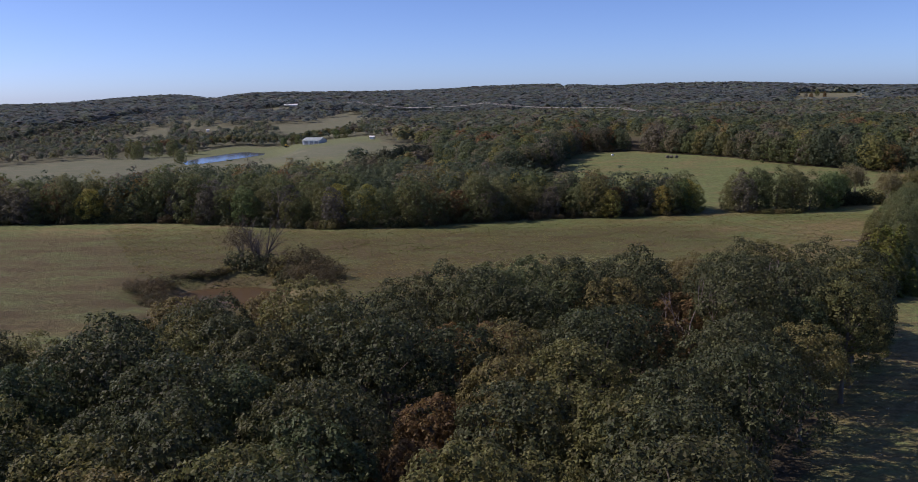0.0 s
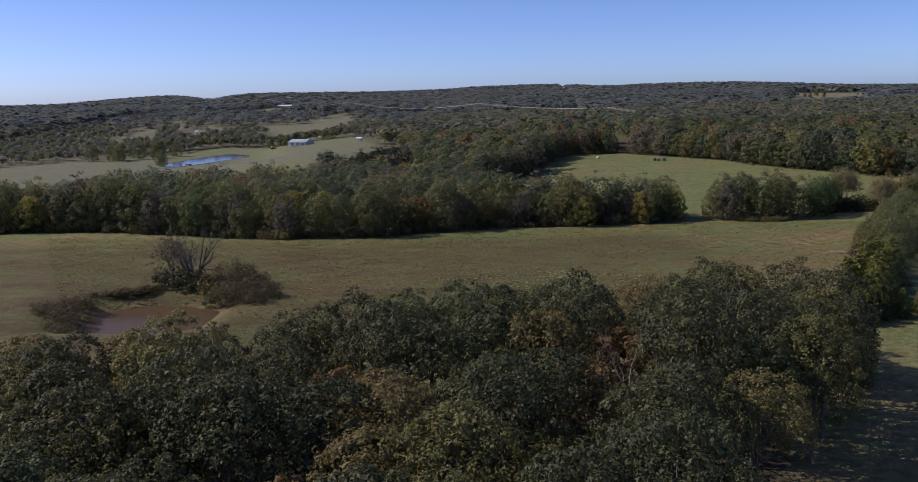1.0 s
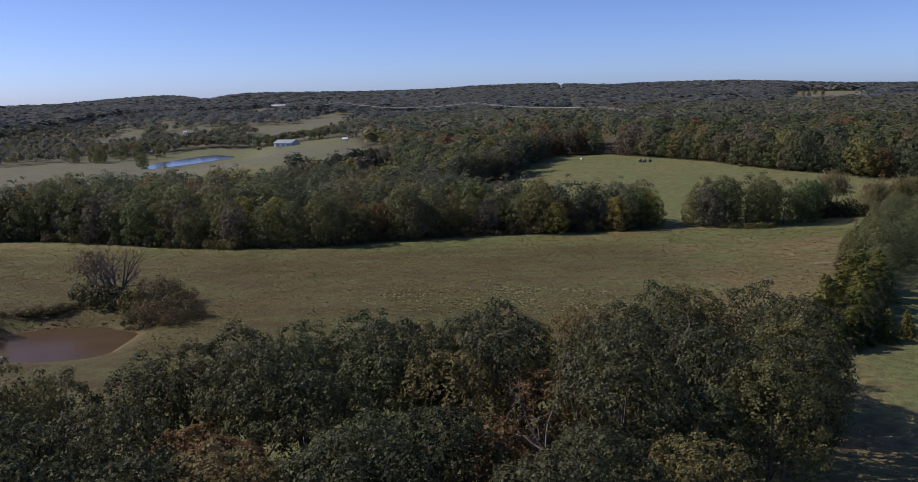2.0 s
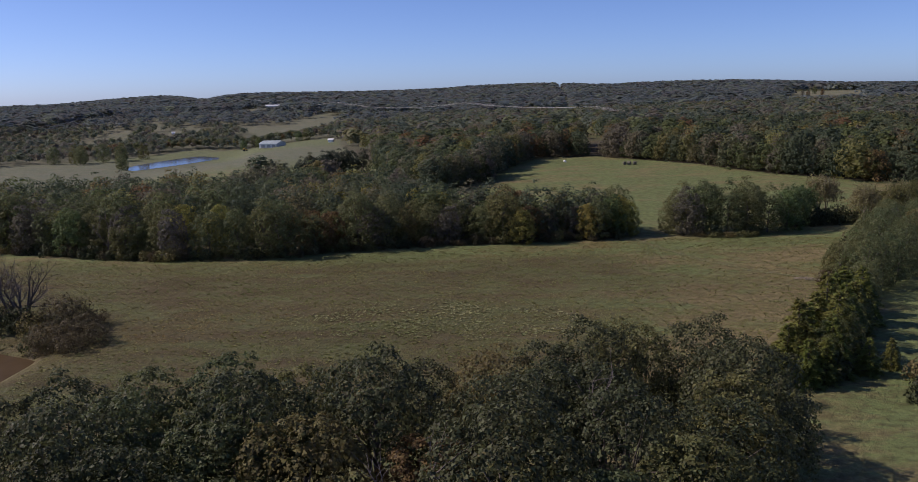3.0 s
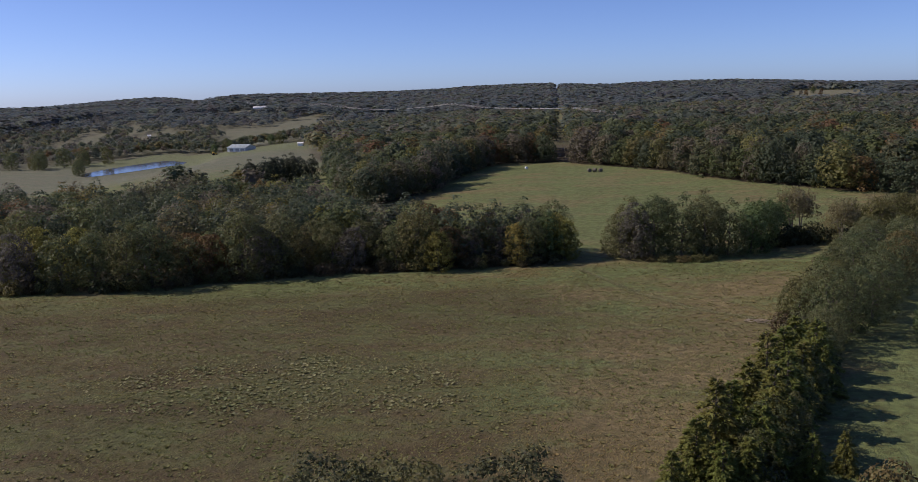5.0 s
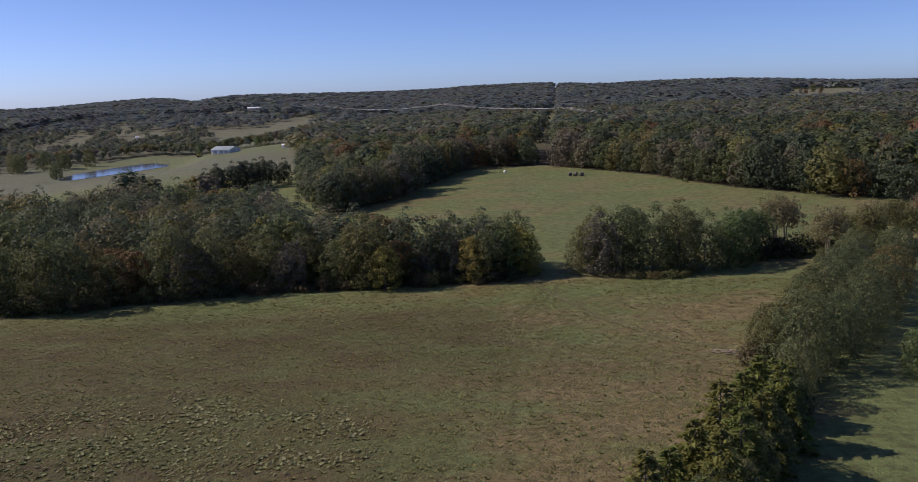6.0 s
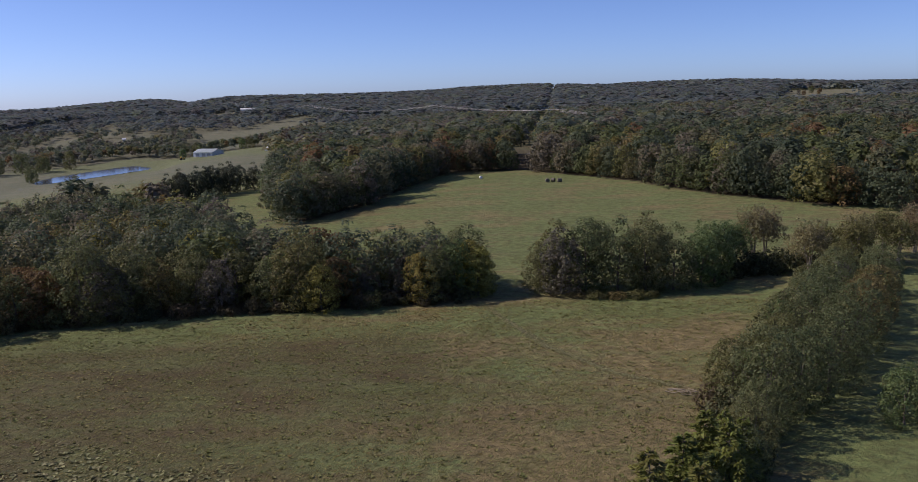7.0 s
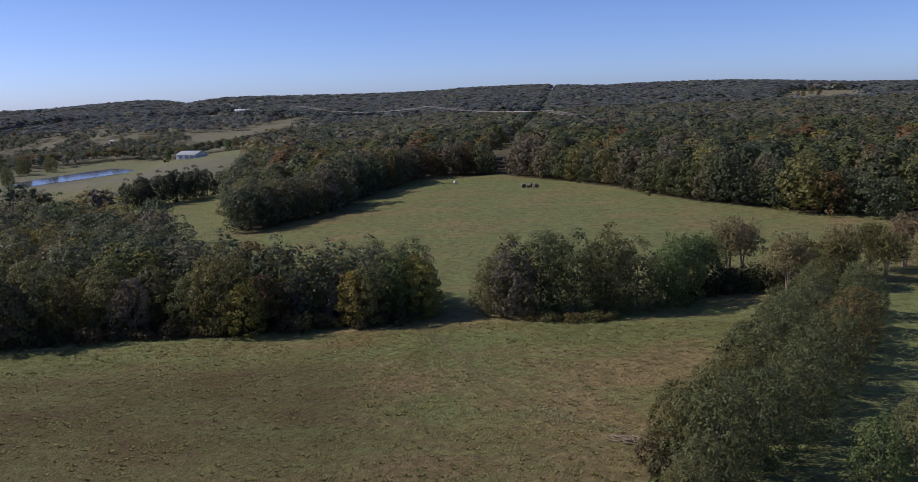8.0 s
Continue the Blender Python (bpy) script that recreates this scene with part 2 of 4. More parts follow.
def tube(path, radii, sides=6):
    """Quads of a tapered tube along a path."""
    path = np.asarray(path, float)
    n = len(path)
    tang = np.gradient(path, axis=0)
    tang /= np.linalg.norm(tang, axis=1)[:, None] + 1e-9
    ref = np.array([0.31, 0.95, 0.05])
    u = np.cross(tang, ref)
    u /= np.linalg.norm(u, axis=1)[:, None] + 1e-9
    w = np.cross(tang, u)
    a = np.arange(sides) * 2 * math.pi / sides
    V = path[:, None, :] + np.asarray(radii)[:, None, None] * (np.cos(a)[None, :, None] * u[:, None, :] + np.sin(a)[None, :, None] * w[:, None, :])
    i, j = np.meshgrid(np.arange(n - 1), np.arange(sides), indexing="ij")
    i, j, k = i.ravel(), j.ravel(), (j.ravel() + 1) % sides
    F = np.stack([i * sides + j, i * sides + k, (i + 1) * sides + k, (i + 1) * sides + j], 1)
    return V.reshape(-1, 3), F


def join(pieces):
    Vs, Fs, off = [], [], 0
    for V, F in pieces:
        Vs.append(V)
        Fs.append(F + off)
        off += len(V)
    return np.concatenate(Vs), np.concatenate(Fs)


def unit(v):
    return v / (np.linalg.norm(v, axis=-1, keepdims=True) + 1e-9)


def leaf_sprays(rng, P, N, size, long=1.0):
    """Pointed leaf sprays at P, facing N."""
    n = len(P)
    t = unit(np.cross(N, rng.normal(size=(n, 3))))
    b = np.cross(N, t)
    s = (size * rng.uniform(0.6, 1.35, n))[:, None]
    V = np.stack([P - t * s * long, P + b * s * 0.8 + t * s * 0.5 + N * s * 0.2, P - b * s * 0.8 + t * s * 0.6 - N * s * 0.2], 1)
    return V.reshape(-1, 3), np.arange(n * 3).reshape(-1, 3)


def crown_leaves(rng, h, r, base, bumps, leaves, size, low=-0.5, bunch=5, loose=0.15, ruffle=0.45, skirt=0.0, wild=1.0, rise=0.25):
    """Leaf sprays of one crown: a dome with boughs that swell out of it, leaves in bunches on the boughs, larger dark ones deep inside."""
    half, mid = (h - base) / 2, (h + base) / 2
    i = np.arange(bumps) + 0.5
    z = 1 - 1.75 * i / bumps
    a = i * 2.399963 + rng.uniform(-0.35, 0.35, bumps)
    q = np.sqrt(np.clip(1 - z * z, 0, 1))
    B = unit(np.stack([q * np.cos(a), q * np.sin(a), z + rng.uniform(-0.12, 0.12, bumps)], 1))
    A = rng.uniform(0.12, 0.38, bumps) * wild
    stretch = np.array([r, r, half])
    wide = 1.1 / bumps

    def shell(n):
        d = unit(rng.normal(size=(n, 3)))
        d[:, 2] = np.where(d[:, 2] < low, -d[:, 2], d[:, 2])
        g = A[None, :] * np.exp(-(1 - d @ B.T) / wide)
        k = g.argmax(1)
        full = max(0.52, 1.07 - 0.33 * wild) + g.max(1)
        return d * (1 + skirt * 1.3 * np.where(d[:, 2:] < 0, d[:, 2:] ** 2, 0) * np.array([1, 1, 0])), k, full

    n = max(8, leaves // bunch)
    d, k, full = shell(n)
    P = d * (full * rng.uniform(0.84, 1.03, n))[:, None] * stretch + np.array([0, 0, mid])
    out = unit(P - np.array([0, 0, mid]) - B[k] * 0.62 * stretch)
    N = unit(0.55 * d + 0.55 * out + np.array([0, 0, rise]))
    pick = rng.integers(0, n, leaves)
    P = P[pick] + rng.normal(size=(leaves, 3)) * loose * rng.uniform(0.5, 1.3, n)[pick][:, None]
    N = unit(N[pick] + rng.normal(size=(leaves, 3)) * ruffle)
    m = max(10, leaves // 6)
    d2, k2, full2 = shell(m)
    P2 = d2 * (full2 * rng.uniform(0.50, 0.68, m))[:, None] * stretch + np.array([0, 0, mid])
    N2 = unit(d2 + rng.normal(size=d2.shape) * 0.3)
    return join([leaf_sprays(rng, P, N, size), leaf_sprays(rng, P2, N2, size * 1.75)]), B * 0.66 * stretch + np.array([0, 0, mid])


def clustered_crown(rng, h, r, base, boughs, clusters, leaves, size, low=-0.5, skirt=0.0, wild=1.0, ruffle=0.34):
    """Leaf sprays of one crown: round clusters of leaves, set close on an uneven dome, with dark crevices between them."""
    half, mid = (h - base) / 2, (h + base) / 2
    stretch, centre = np.array([r, r, half]), np.array([0, 0, mid])

    def around(n, lowest):
        i = np.arange(n) + 0.5
        z = 1 - (1 - lowest) * i / n
        a = i * 2.399963 + rng.uniform(-0.4, 0.4, n)
        q = np.sqrt(np.clip(1 - z * z, 0, 1))
        return unit(np.stack([q * np.cos(a), q * np.sin(a), z], 1) + rng.normal(size=(n, 3)) * 0.07)

    B = around(boughs, -0.75)
    A = rng.uniform(0.08, 0.36, boughs) * wild
    d = around(clusters, low)
    full = (max(0.55, 0.98 - 0.30 * wild) + (A[None, :] * np.exp(-(1 - d @ B.T) * boughs / 1.3)).max(1)) * rng.uniform(0.9, 1.03, clusters)
    wide = d * (1 + skirt * 1.3 * np.where(d[:, 2:] < 0, d[:, 2:] ** 2, 0) * np.array([1, 1, 0]))
    C = wide * full[:, None] * stretch + centre
    rho = 0.92 * math.sqrt((1 - low) * r * (r + half) / clusters) * rng.uniform(0.65, 1.25, clusters)
    k = rng.choice(clusters, leaves, p=rho ** 2 / (rho ** 2).sum())
    u = unit(rng.normal(size=(leaves, 3)))
    inward = np.minimum((u * d[k]).sum(1) + 0.15, 0)
    u = unit(u - 2 * inward[:, None] * d[k])
    P = C[k] + u * (rho[k] * rng.uniform(0.72, 1.06, leaves))[:, None] * np.array([1, 1, 0.82])
    N = unit(u + 0.25 * d[k] + np.array([0, 0, 0.22]) + rng.normal(size=(leaves, 3)) * ruffle)
    m = max(10, leaves // 7)
    j = rng.integers(0, clusters, m)
    P2 = centre + (C[j] - centre) * rng.uniform(0.58, 0.78, m)[:, None] + rng.normal(size=(m, 3)) * rho[j][:, None] * 0.4
    N2 = unit(d[j] + rng.normal(size=(m, 3)) * 0.3)
    return join([leaf_sprays(rng, P, N, size), leaf_sprays(rng, P2, N2, size * 1.5)]), B * 0.62 * stretch + centre


def limbs(rng, h, r, base, C, thick, sides=6):
    lean = rng.uniform(-0.4, 0.4, 2)
    top = base + (h - base) * 0.55
    zs = np.linspace(-0.3, top, 6)
    path = np.stack([lean[0] * (zs / top) ** 2, lean[1] * (zs / top) ** 2, zs], 1)
    pieces = [tube(path, thick * np.linspace(1.0, 0.5, 6) * np.array([1.35, 1, 1, 1, 1, 1]), sides + 2)]
    for c in C[::2]:
        f = rng.uniform(0.45, 0.9)
        s = path[-1] * f + path[0] * (1 - f)
        m = (s + c) / 2 + np.array([0, 0, rng.uniform(0.1, 0.6)])
        pieces.append(tube([s, m, c], thick * np.array([0.42, 0.26, 0.08]), sides - 2))
    return join(pieces)


def broadleaf(name, seed, h, r, base, lobes, leaves, size, leafmat, label, low=-0.5, skirt=0.0, wild=1.0):
    rng = np.random.default_rng(seed)
    leafage, C = clustered_crown(rng, h, r, base, max(8, lobes // 2), max(14, leaves // 46), leaves, size, low, skirt, wild)
    ob = new(name)
    part_mesh("trunk", fast_mesh("trunk", *limbs(rng, h, r, base, C, 0.018 * h), [BARK]), ob)
    part_mesh("crown", fast_mesh("crown", *leafage, [leafmat]), ob)
    return tagged(ob, label, "tree")


def conifer(name, seed, h, r, base, leaves, size, leafmat, label, droop=-0.25, taper=0.62):
    """A cedar: boughs that shorten towards the tip, each with a flat feathery spray whose needles point outwards and hang at the end."""
    rng = np.random.default_rng(seed)
    ob = new(name)
    zs = np.linspace(-0.3, h * 0.97, 5)
    pieces = [tube(np.stack([zs * 0, zs * 0, zs], 1), 0.02 * h * np.array([1.3, 1.0, 0.7, 0.4, 0.1]), 7)]
    nb = 64
    Vs = []
    for i in range(nb):
        f = (i + 0.5) / nb
        z = base + (h - base) * f
        q = r * (1 - f) ** taper * rng.uniform(0.62, 1.22) + 0.2
        a = i * 2.399963 + rng.uniform(-0.3, 0.3)
        d, side, foot = np.array([math.cos(a), math.sin(a), 0]), np.array([-math.sin(a), math.cos(a), 0]), np.array([0, 0, z])
        tip = d * q + np.array([0, 0, z + droop * q + 0.3 * (f > 0.8)])
        pieces.append(tube([foot, (tip + foot) / 2 + np.array([0, 0, 0.12]), tip], [0.05, 0.04, 0.015], 4))
        m = max(10, int(leaves / nb * (0.3 + 1.4 * (1 - f))))
        u = rng.uniform(0.15, 1.05, m) ** 0.65
        w = rng.normal(size=m) * 0.26 * q * (1.15 - u)
        P = foot + (tip - foot) * u[:, None] + side * w[:, None] + np.array([0, 0, 1]) * (0.16 * q * np.sin(u * 2.6) - 0.10 * q * u ** 3 + rng.normal(size=m) * 0.10)[:, None]
        t = unit(d * 0.9 + side * (1.6 * w / (0.3 * q + 0.1))[:, None] * 0.5 + np.array([0, 0, -0.15]) + rng.normal(size=(m, 3)) * 0.35)
        n = unit(np.array([0, 0, 1.0]) + d * 0.35 + rng.normal(size=(m, 3)) * 0.35)
        x = unit(np.cross(n, t))
        k = (size * rng.uniform(0.6, 1.4, m))[:, None]
        Vs.append(np.stack([P + t * k * 1.7, P - t * k * 0.5 + x * k * 0.62, P - t * k * 0.5 - x * k * 0.62], 1).reshape(-1, 3))
    V = np.concatenate(Vs)
    part_mesh("trunk", fast_mesh("trunk", *join(pieces), [BARK]), ob)
    part_mesh("crown", fast_mesh("crown", V, np.arange(len(V)).reshape(-1, 3), [leafmat]), ob)
    return tagged(ob, label, "tree")


def thin_tree(name, seed, h, r, base, lobes, leaves, size, leafmat, label, stems=4):
    """An airy tree: pale stems that fan out from one foot into a loose crown with gaps."""
    rng = np.random.default_rng(seed)
    leafage, C = crown_leaves(rng, h, r, base, lobes, leaves, size, -0.55, 9, 0.06 * r, 0.6, 0.0, 1.9)
    pieces = []
    for k in range(stems):
        a = k * 6.283 / stems + rng.uniform(-0.5, 0.5)
        out = np.array([math.cos(a), math.sin(a), 0])
        top = out * r * rng.uniform(0.25, 0.55) + np.array([0, 0, h * rng.uniform(0.72, 0.88)])
        f = np.linspace(0, 1, 6)[:, None]
        path = out * 0.22 * (1 - f) + top * f + np.array([0, 0, -0.3]) * (1 - f) - out * r * 0.12 * np.sin(f * 3.14) + rng.normal(size=(6, 3)) * 0.07
        pieces.append(tube(path, 0.013 * h * np.linspace(1.0, 0.25, 6), 6))
        for c in C[k::stems]:
            s = path[2 + rng.integers(3)]
            pieces.append(tube([s, (s + c) / 2 + np.array([0, 0, 0.3]), c], 0.0045 * h * np.array([1.0, 0.7, 0.25]), 4))
    ob = new(name)
    part_mesh("trunk", fast_mesh("trunk", *join(pieces), [PALEBARK]), ob, "several pale stems from one foot")
    part_mesh("crown", fast_mesh("crown", *leafage, [leafmat]), ob)
    return tagged(ob, label, "tree")


def bare_branches(rng, start, heading, length, thick, depth, pieces, spread_=0.55):
    n = 4
    pts, d = [np.array(start, float)], np.array(heading, float)
    for i in range(n):
        d = unit(d + rng.normal(size=3) * 0.13 + np.array([0, 0, 0.05]))
        pts.append(pts[-1] + d * length / n)
    pieces.append(tube(pts, thick * np.linspace(1, 0.5, n + 1), 6 if depth > 1 else 4))
    if depth == 0:
        return
    for i in range(5 if depth > 1 else 4):
        k = rng.integers(1, n + 1) if i else n
        bare_branches(rng, pts[k], unit(d + rng.normal(size=3) * spread_), length * rng.uniform(0.45, 0.72), thick * 0.45, depth - 1, pieces, spread_)


def bare_tree(name, seed, h, thick, mat, label, stems=1, depth=3, fan_out=0.25):
    rng = np.random.default_rng(seed)
    pieces = []
    for s in range(stems):
        a = s * 2.1
        off = np.array([math.cos(a), math.sin(a), 0]) * (0.5 if stems > 1 else 0)
        bare_branches(rng, off + np.array([0, 0, -0.3]), unit(np.array([off[0] * 2 * fan_out, off[1] * 2 * fan_out, 1.0])), h * 0.5, thick, depth, pieces)
    ob = new(name)
    part_mesh("trunk", fast_mesh("trunk", *join(pieces), [mat]), ob)
    return tagged(ob, label, "tree")


# ---- the lie of the land ----
def ramp(a, b, v):
    u = np.clip((v - a) / (b - a), 0.0, 1.0)
    return u * u * (3.0 - 2.0 * u)


def bell(v, mid, wide):
    return np.exp(-((v - mid) / wide) ** 2)


def land(x, y):
    """Height of the ground: level fields, a valley to the north-west, and wooded hills all round the far side."""
    x, y = np.asarray(x, float), np.asarray(y, float)
    r, az = np.hypot(x, y), np.degrees(np.arctan2(x, y))
    h = 4.6 * ramp(225, 370, y) * ramp(-20, 60, x)
    h = h - 0.010 * (np.clip(x, -150, 150) - 40) * (1 - ramp(180, 320, y))
    h = h - 11.5 * ramp(-55, -190, x) * ramp(300, 480, y) * (1 - ramp(720, 1150, y))
    h = h - 4.0 * np.exp(-((x + 42.3) / 12.0) ** 4 - ((y - 142.2) / 11.6) ** 4)
    basin = np.exp(-(((x + 173) * 0.97 + (y - 644) * 0.24) / 42.0) ** 6 - (((y - 644) * 0.97 - (x + 173) * 0.24) / 92.0) ** 6)
    h = h * (1 - basin) - 12.0 * basin
    h = h + 9.5 * ramp(850, 1450, y) + 4 * np.sin(x / 170 + 1.0) * np.sin(y / 210) * ramp(500, 1200, r)
    sky = 0.20 - 0.48 * ramp(-16, -28, az) - 0.30 * bell(az, -15.7, 1.3) - 0.33 * ramp(17, 25, az) + 0.10 * bell(az, 5.6, 3) - 0.05 * bell(az, 10, 1.5)
    h = h - 9 * np.exp(-((x - 480) / 170) ** 2 - ((y - 1130) / 110) ** 2) + 7 * np.exp(-((x - 690) / 170) ** 2 - ((y - 1640) / 160) ** 2)
    h = h + 6 * np.exp(-((x + 284) / 60) ** 2 - ((y - 1478) / 90) ** 2)
    crest = 21 + 50.6 * sky - 9
    h = h + np.where(np.abs(az) < 100, crest - 4, 8) * ramp(1350, 2900, r) * (1 - 0.9 * ramp(2950, 4300, r))
    return h


def inside(poly, x, y):
    x, y = np.asarray(x, float), np.asarray(y, float)
    hit = np.zeros(x.shape, bool)
    for (x0, y0), (x1, y1) in zip(poly, poly[1:] + poly[:1]):
        if y0 != y1:
            hit ^= ((y0 > y) != (y1 > y)) & (x < (x1 - x0) * (y - y0) / (y1 - y0) + x0)
    return hit


# outlines of woods and clearings, in metres of the plan
NEAR_WOOD = [(-90, 72), (-46, 71), (-40, 66), (-34, 66), (-28, 75), (-20, 80), (-11, 83), (4, 93), (20, 97), (36, 99), (39, 92), (37, 84), (32, 73), (24, 58), (15, 40), (6, 20), (0, -25), (-120, -25)]
MID_WOOD = [(-165, 224), (-119, 219), (-81, 221), (-54, 212), (-34, 206), (-14, 208), (8, 217), (30, 219), (60, 225), (60, 232), (34, 235), (20, 252), (0, 296), (-40, 306), (-60, 283), (-86, 281), (-100, 260), (-118, 243), (-170, 240)]
FAR_FIELD = [(64, 226), (34, 238), (20, 256), (0, 300), (-40, 312), (-45, 360), (-30, 400), (-12, 420), (2, 345), (16, 306), (32, 326), (49, 384), (54, 399), (79, 399), (103, 363), (127, 321), (161, 290), (172, 278), (150, 262), (130, 246), (112, 238)]
MEADOW = [(-40, 306), (-60, 285), (-86, 283), (-118, 245), (-170, 242), (-330, 420), (-420, 520), (-330, 575), (-285, 640), (-250, 672), (-222, 708), (-205, 775), (-150, 740), (-110, 735), (-80, 720), (-62, 650), (-45, 560), (-22, 470), (-10, 420), (-30, 390), (-45, 360)]
STRIPS = [
    [(-332, 857), (-330, 939), (-328, 1007), (-340, 1155), (-400, 1450), (-345, 1250), (-314, 1060), (-306, 960), (-300, 860), (-296, 800)],
    [(-209, 955), (-192, 1028), (-165, 1116), (-140, 1137), (-111, 927), (-118, 800), (-131, 790), (-164, 800)],
    [(-188, 1343), (-132, 1177), (-108, 981), (-148, 1074)],
    [(-90, 955), (-61, 1000), (-43, 1022), (-25, 790), (-35, 770), (-52, 765)],
    [(-292, 966), (-278, 1055), (-242, 927), (-251, 850)],
    [(-310, 1230), (-235, 1230), (-250, 1495), (-325, 1500)],
    [(105, 850), (150, 870), (165, 1090), (115, 1075)],
    [(50, 900), (90, 910), (75, 1040), (45, 1020)],
    [(430, 1141), (494, 1116), (560, 1220), (660, 1400), (800, 1640), (830, 1700), (770, 1740), (650, 1730), (545, 1450)],
    [(590, 1120), (640, 1100), (690, 1190), (640, 1220)],
]


def cleared_line(x, y):
    """The right-of-way that was cut through the woods for the power line."""
    return (np.abs(x - (77 + 0.105 * (y - 364))) < 4.0 + 0.003 * np.clip(y - 364, 0, 4000)) & (y > 350) & ~inside(FAR_FIELD, x, y)


def far_woods(x, y):
    open_ = inside(FAR_FIELD, x, y) | inside(MEADOW, x, y) | cleared_line(x, y)
    jx, jy = x + 9 * np.sin(y / 19 + x / 31) + 5 * np.sin(x / 9), y + 14 * np.sin(x / 17)
    for s in STRIPS:
        open_ |= inside(s, jx, jy)
    back = (y > 300 - np.clip(x - 165, 0, 40)) | ((x < -172) & (y > 224))
    return back & ~open_ & ~inside(MID_WOOD, x, y)


def steps(fine_lo, fine_hi, fine, far_lo, far_hi, grow=1.13):
    mid = list(np.arange(fine_lo, fine_hi + 0.01, fine))
    d, v = fine, fine_hi
    while v < far_hi:
        d *= grow
        v += d
        mid.append(min(v, far_hi))
    d, v = fine, fine_lo
    while v > far_lo:
        d *= grow
        v -= d
        mid.insert(0, max(v, far_lo))
    return np.array(mid)


gx, gy = steps(-90, 150, 2.0, -4600, 4600, 1.07), steps(60, 420, 2.0, -3000, 4600, 1.045)
GX, GY = np.meshgrid(gx, gy, indexing="ij")
GZ = land(GX, GY)
# gentle unevenness
small = np.array([[noise.noise(Vector((float(a) * 0.09, float(b) * 0.09, 0.0))) for b in gy] for a in gx])
GZ = GZ + 0.22 * small * (np.hypot(GX, GY) < 600)


def ground_z(x, y):
    """Height of the ground's own surface between its grid points."""
    i, j = np.clip(np.searchsorted(gx, x) - 1, 0, len(gx) - 2), np.clip(np.searchsorted(gy, y) - 1, 0, len(gy) - 2)
    u, v = (x - gx[i]) / (gx[i + 1] - gx[i]), (y - gy[j]) / (gy[j + 1] - gy[j])
    return (GZ[i, j] * (1 - u) + GZ[i + 1, j] * u) * (1 - v) + (GZ[i, j + 1] * (1 - u) + GZ[i + 1, j + 1] * u) * v


ni, nj = np.meshgrid(np.arange(len(gx) - 1), np.arange(len(gy) - 1), indexing="ij")
ni, nj = ni.ravel(), nj.ravel()
q = len(gy)
ground_mesh = fast_mesh("ground", np.stack([GX.ravel(), GY.ravel(), GZ.ravel()], 1), np.stack([ni * q + nj, (ni + 1) * q + nj, (ni + 1) * q + nj + 1, ni * q + nj + 1], 1), [GROUND])
fx, fy = GX.ravel(), GY.ravel()


def along(line, wide):
    """1 on a line across the ground, fading to the sides."""
    best = np.full(fx.shape, 1e9)
    for (x0, y0), (x1, y1) in zip(line, line[1:]):
        f = np.clip(((fx - x0) * (x1 - x0) + (fy - y0) * (y1 - y0)) / ((x1 - x0) ** 2 + (y1 - y0) ** 2), 0, 1)
        best = np.minimum(best, np.hypot(fx - x0 - f * (x1 - x0), fy - y0 - f * (y1 - y0)))
    return np.exp(-(best / wide) ** 2)


RED_GRASS = [(-70, 128), (-30, 146), (-19, 163), (-8, 174), (6, 186), (29, 193), (47, 198)]
dry = 0.42 + 0.5 * along([(58, 138), (66, 158), (82, 176)], 13) + 0.6 * along([(80, 196), (96, 208)], 6)
dry = dry - 0.45 * along([(50, 206), (64, 213), (84, 218), (106, 221)], 7) - 0.35 * along([(48, 150), (53, 186)], 6) - 0.35 * along([(-80, 196), (-30, 198), (10, 205), (36, 214)], 8) - 0.2 * along([(0, 148), (20, 158), (40, 160)], 9)
dry = np.where(inside(FAR_FIELD, fx, fy), 0.12 + 0.45 * bell(fx, 30, 22) * bell(fy, 315, 14) + 0.3 * bell(fx, 150, 30) * bell(fy, 290, 20), dry)
dry = np.where(inside(MEADOW, fx, fy), 0.15 - 0.7 * ramp(560, 610, fy + 0.35 * fx), dry)
east = fx - (61 + 0.577 * (fy - 122))
dry = np.where((east > 0) & (fy < 240), 0.5 - 0.85 * ramp(0, 8, east) * ramp(118, 134, fy), dry)
dry = np.where(fy > 760, 0.1, dry)
floor_ = ((inside(NEAR_WOOD, fx, fy) & (fy > 22)) | inside(MID_WOOD, fx, fy) | far_woods(fx, fy) | cleared_line(fx, fy)).astype(float)
bank = np.exp(-((np.hypot((fx + 42.3) / 12.0, (fy - 142.2) / 11.6) - 0.95) / 0.08) ** 2)
cover = np.zeros((len(fx), 4), np.float32)
hill = inside(STRIPS[-2], fx, fy) | inside(STRIPS[-1], fx, fy)
dry = np.where(hill, 0.55, dry)
# Real red-brown grass bands; the western ramp also paints in lens falloff.
russet_and_dim = 1.0 * along(RED_GRASS, 9.5) + 0.35 * along([(40, 191), (58, 179), (76, 176)], 9) + 0.5 * along([(-20, 128), (20, 134), (44, 138)], 9) + 0.95 * ramp(76, 18, fx) * ramp(100, 122, fy) * (1 - ramp(186, 212, fy))
russet_and_dim = russet_and_dim * ~inside(FAR_FIELD, fx, fy) + 0.45 * along([(16, 308), (34, 318)], 9)
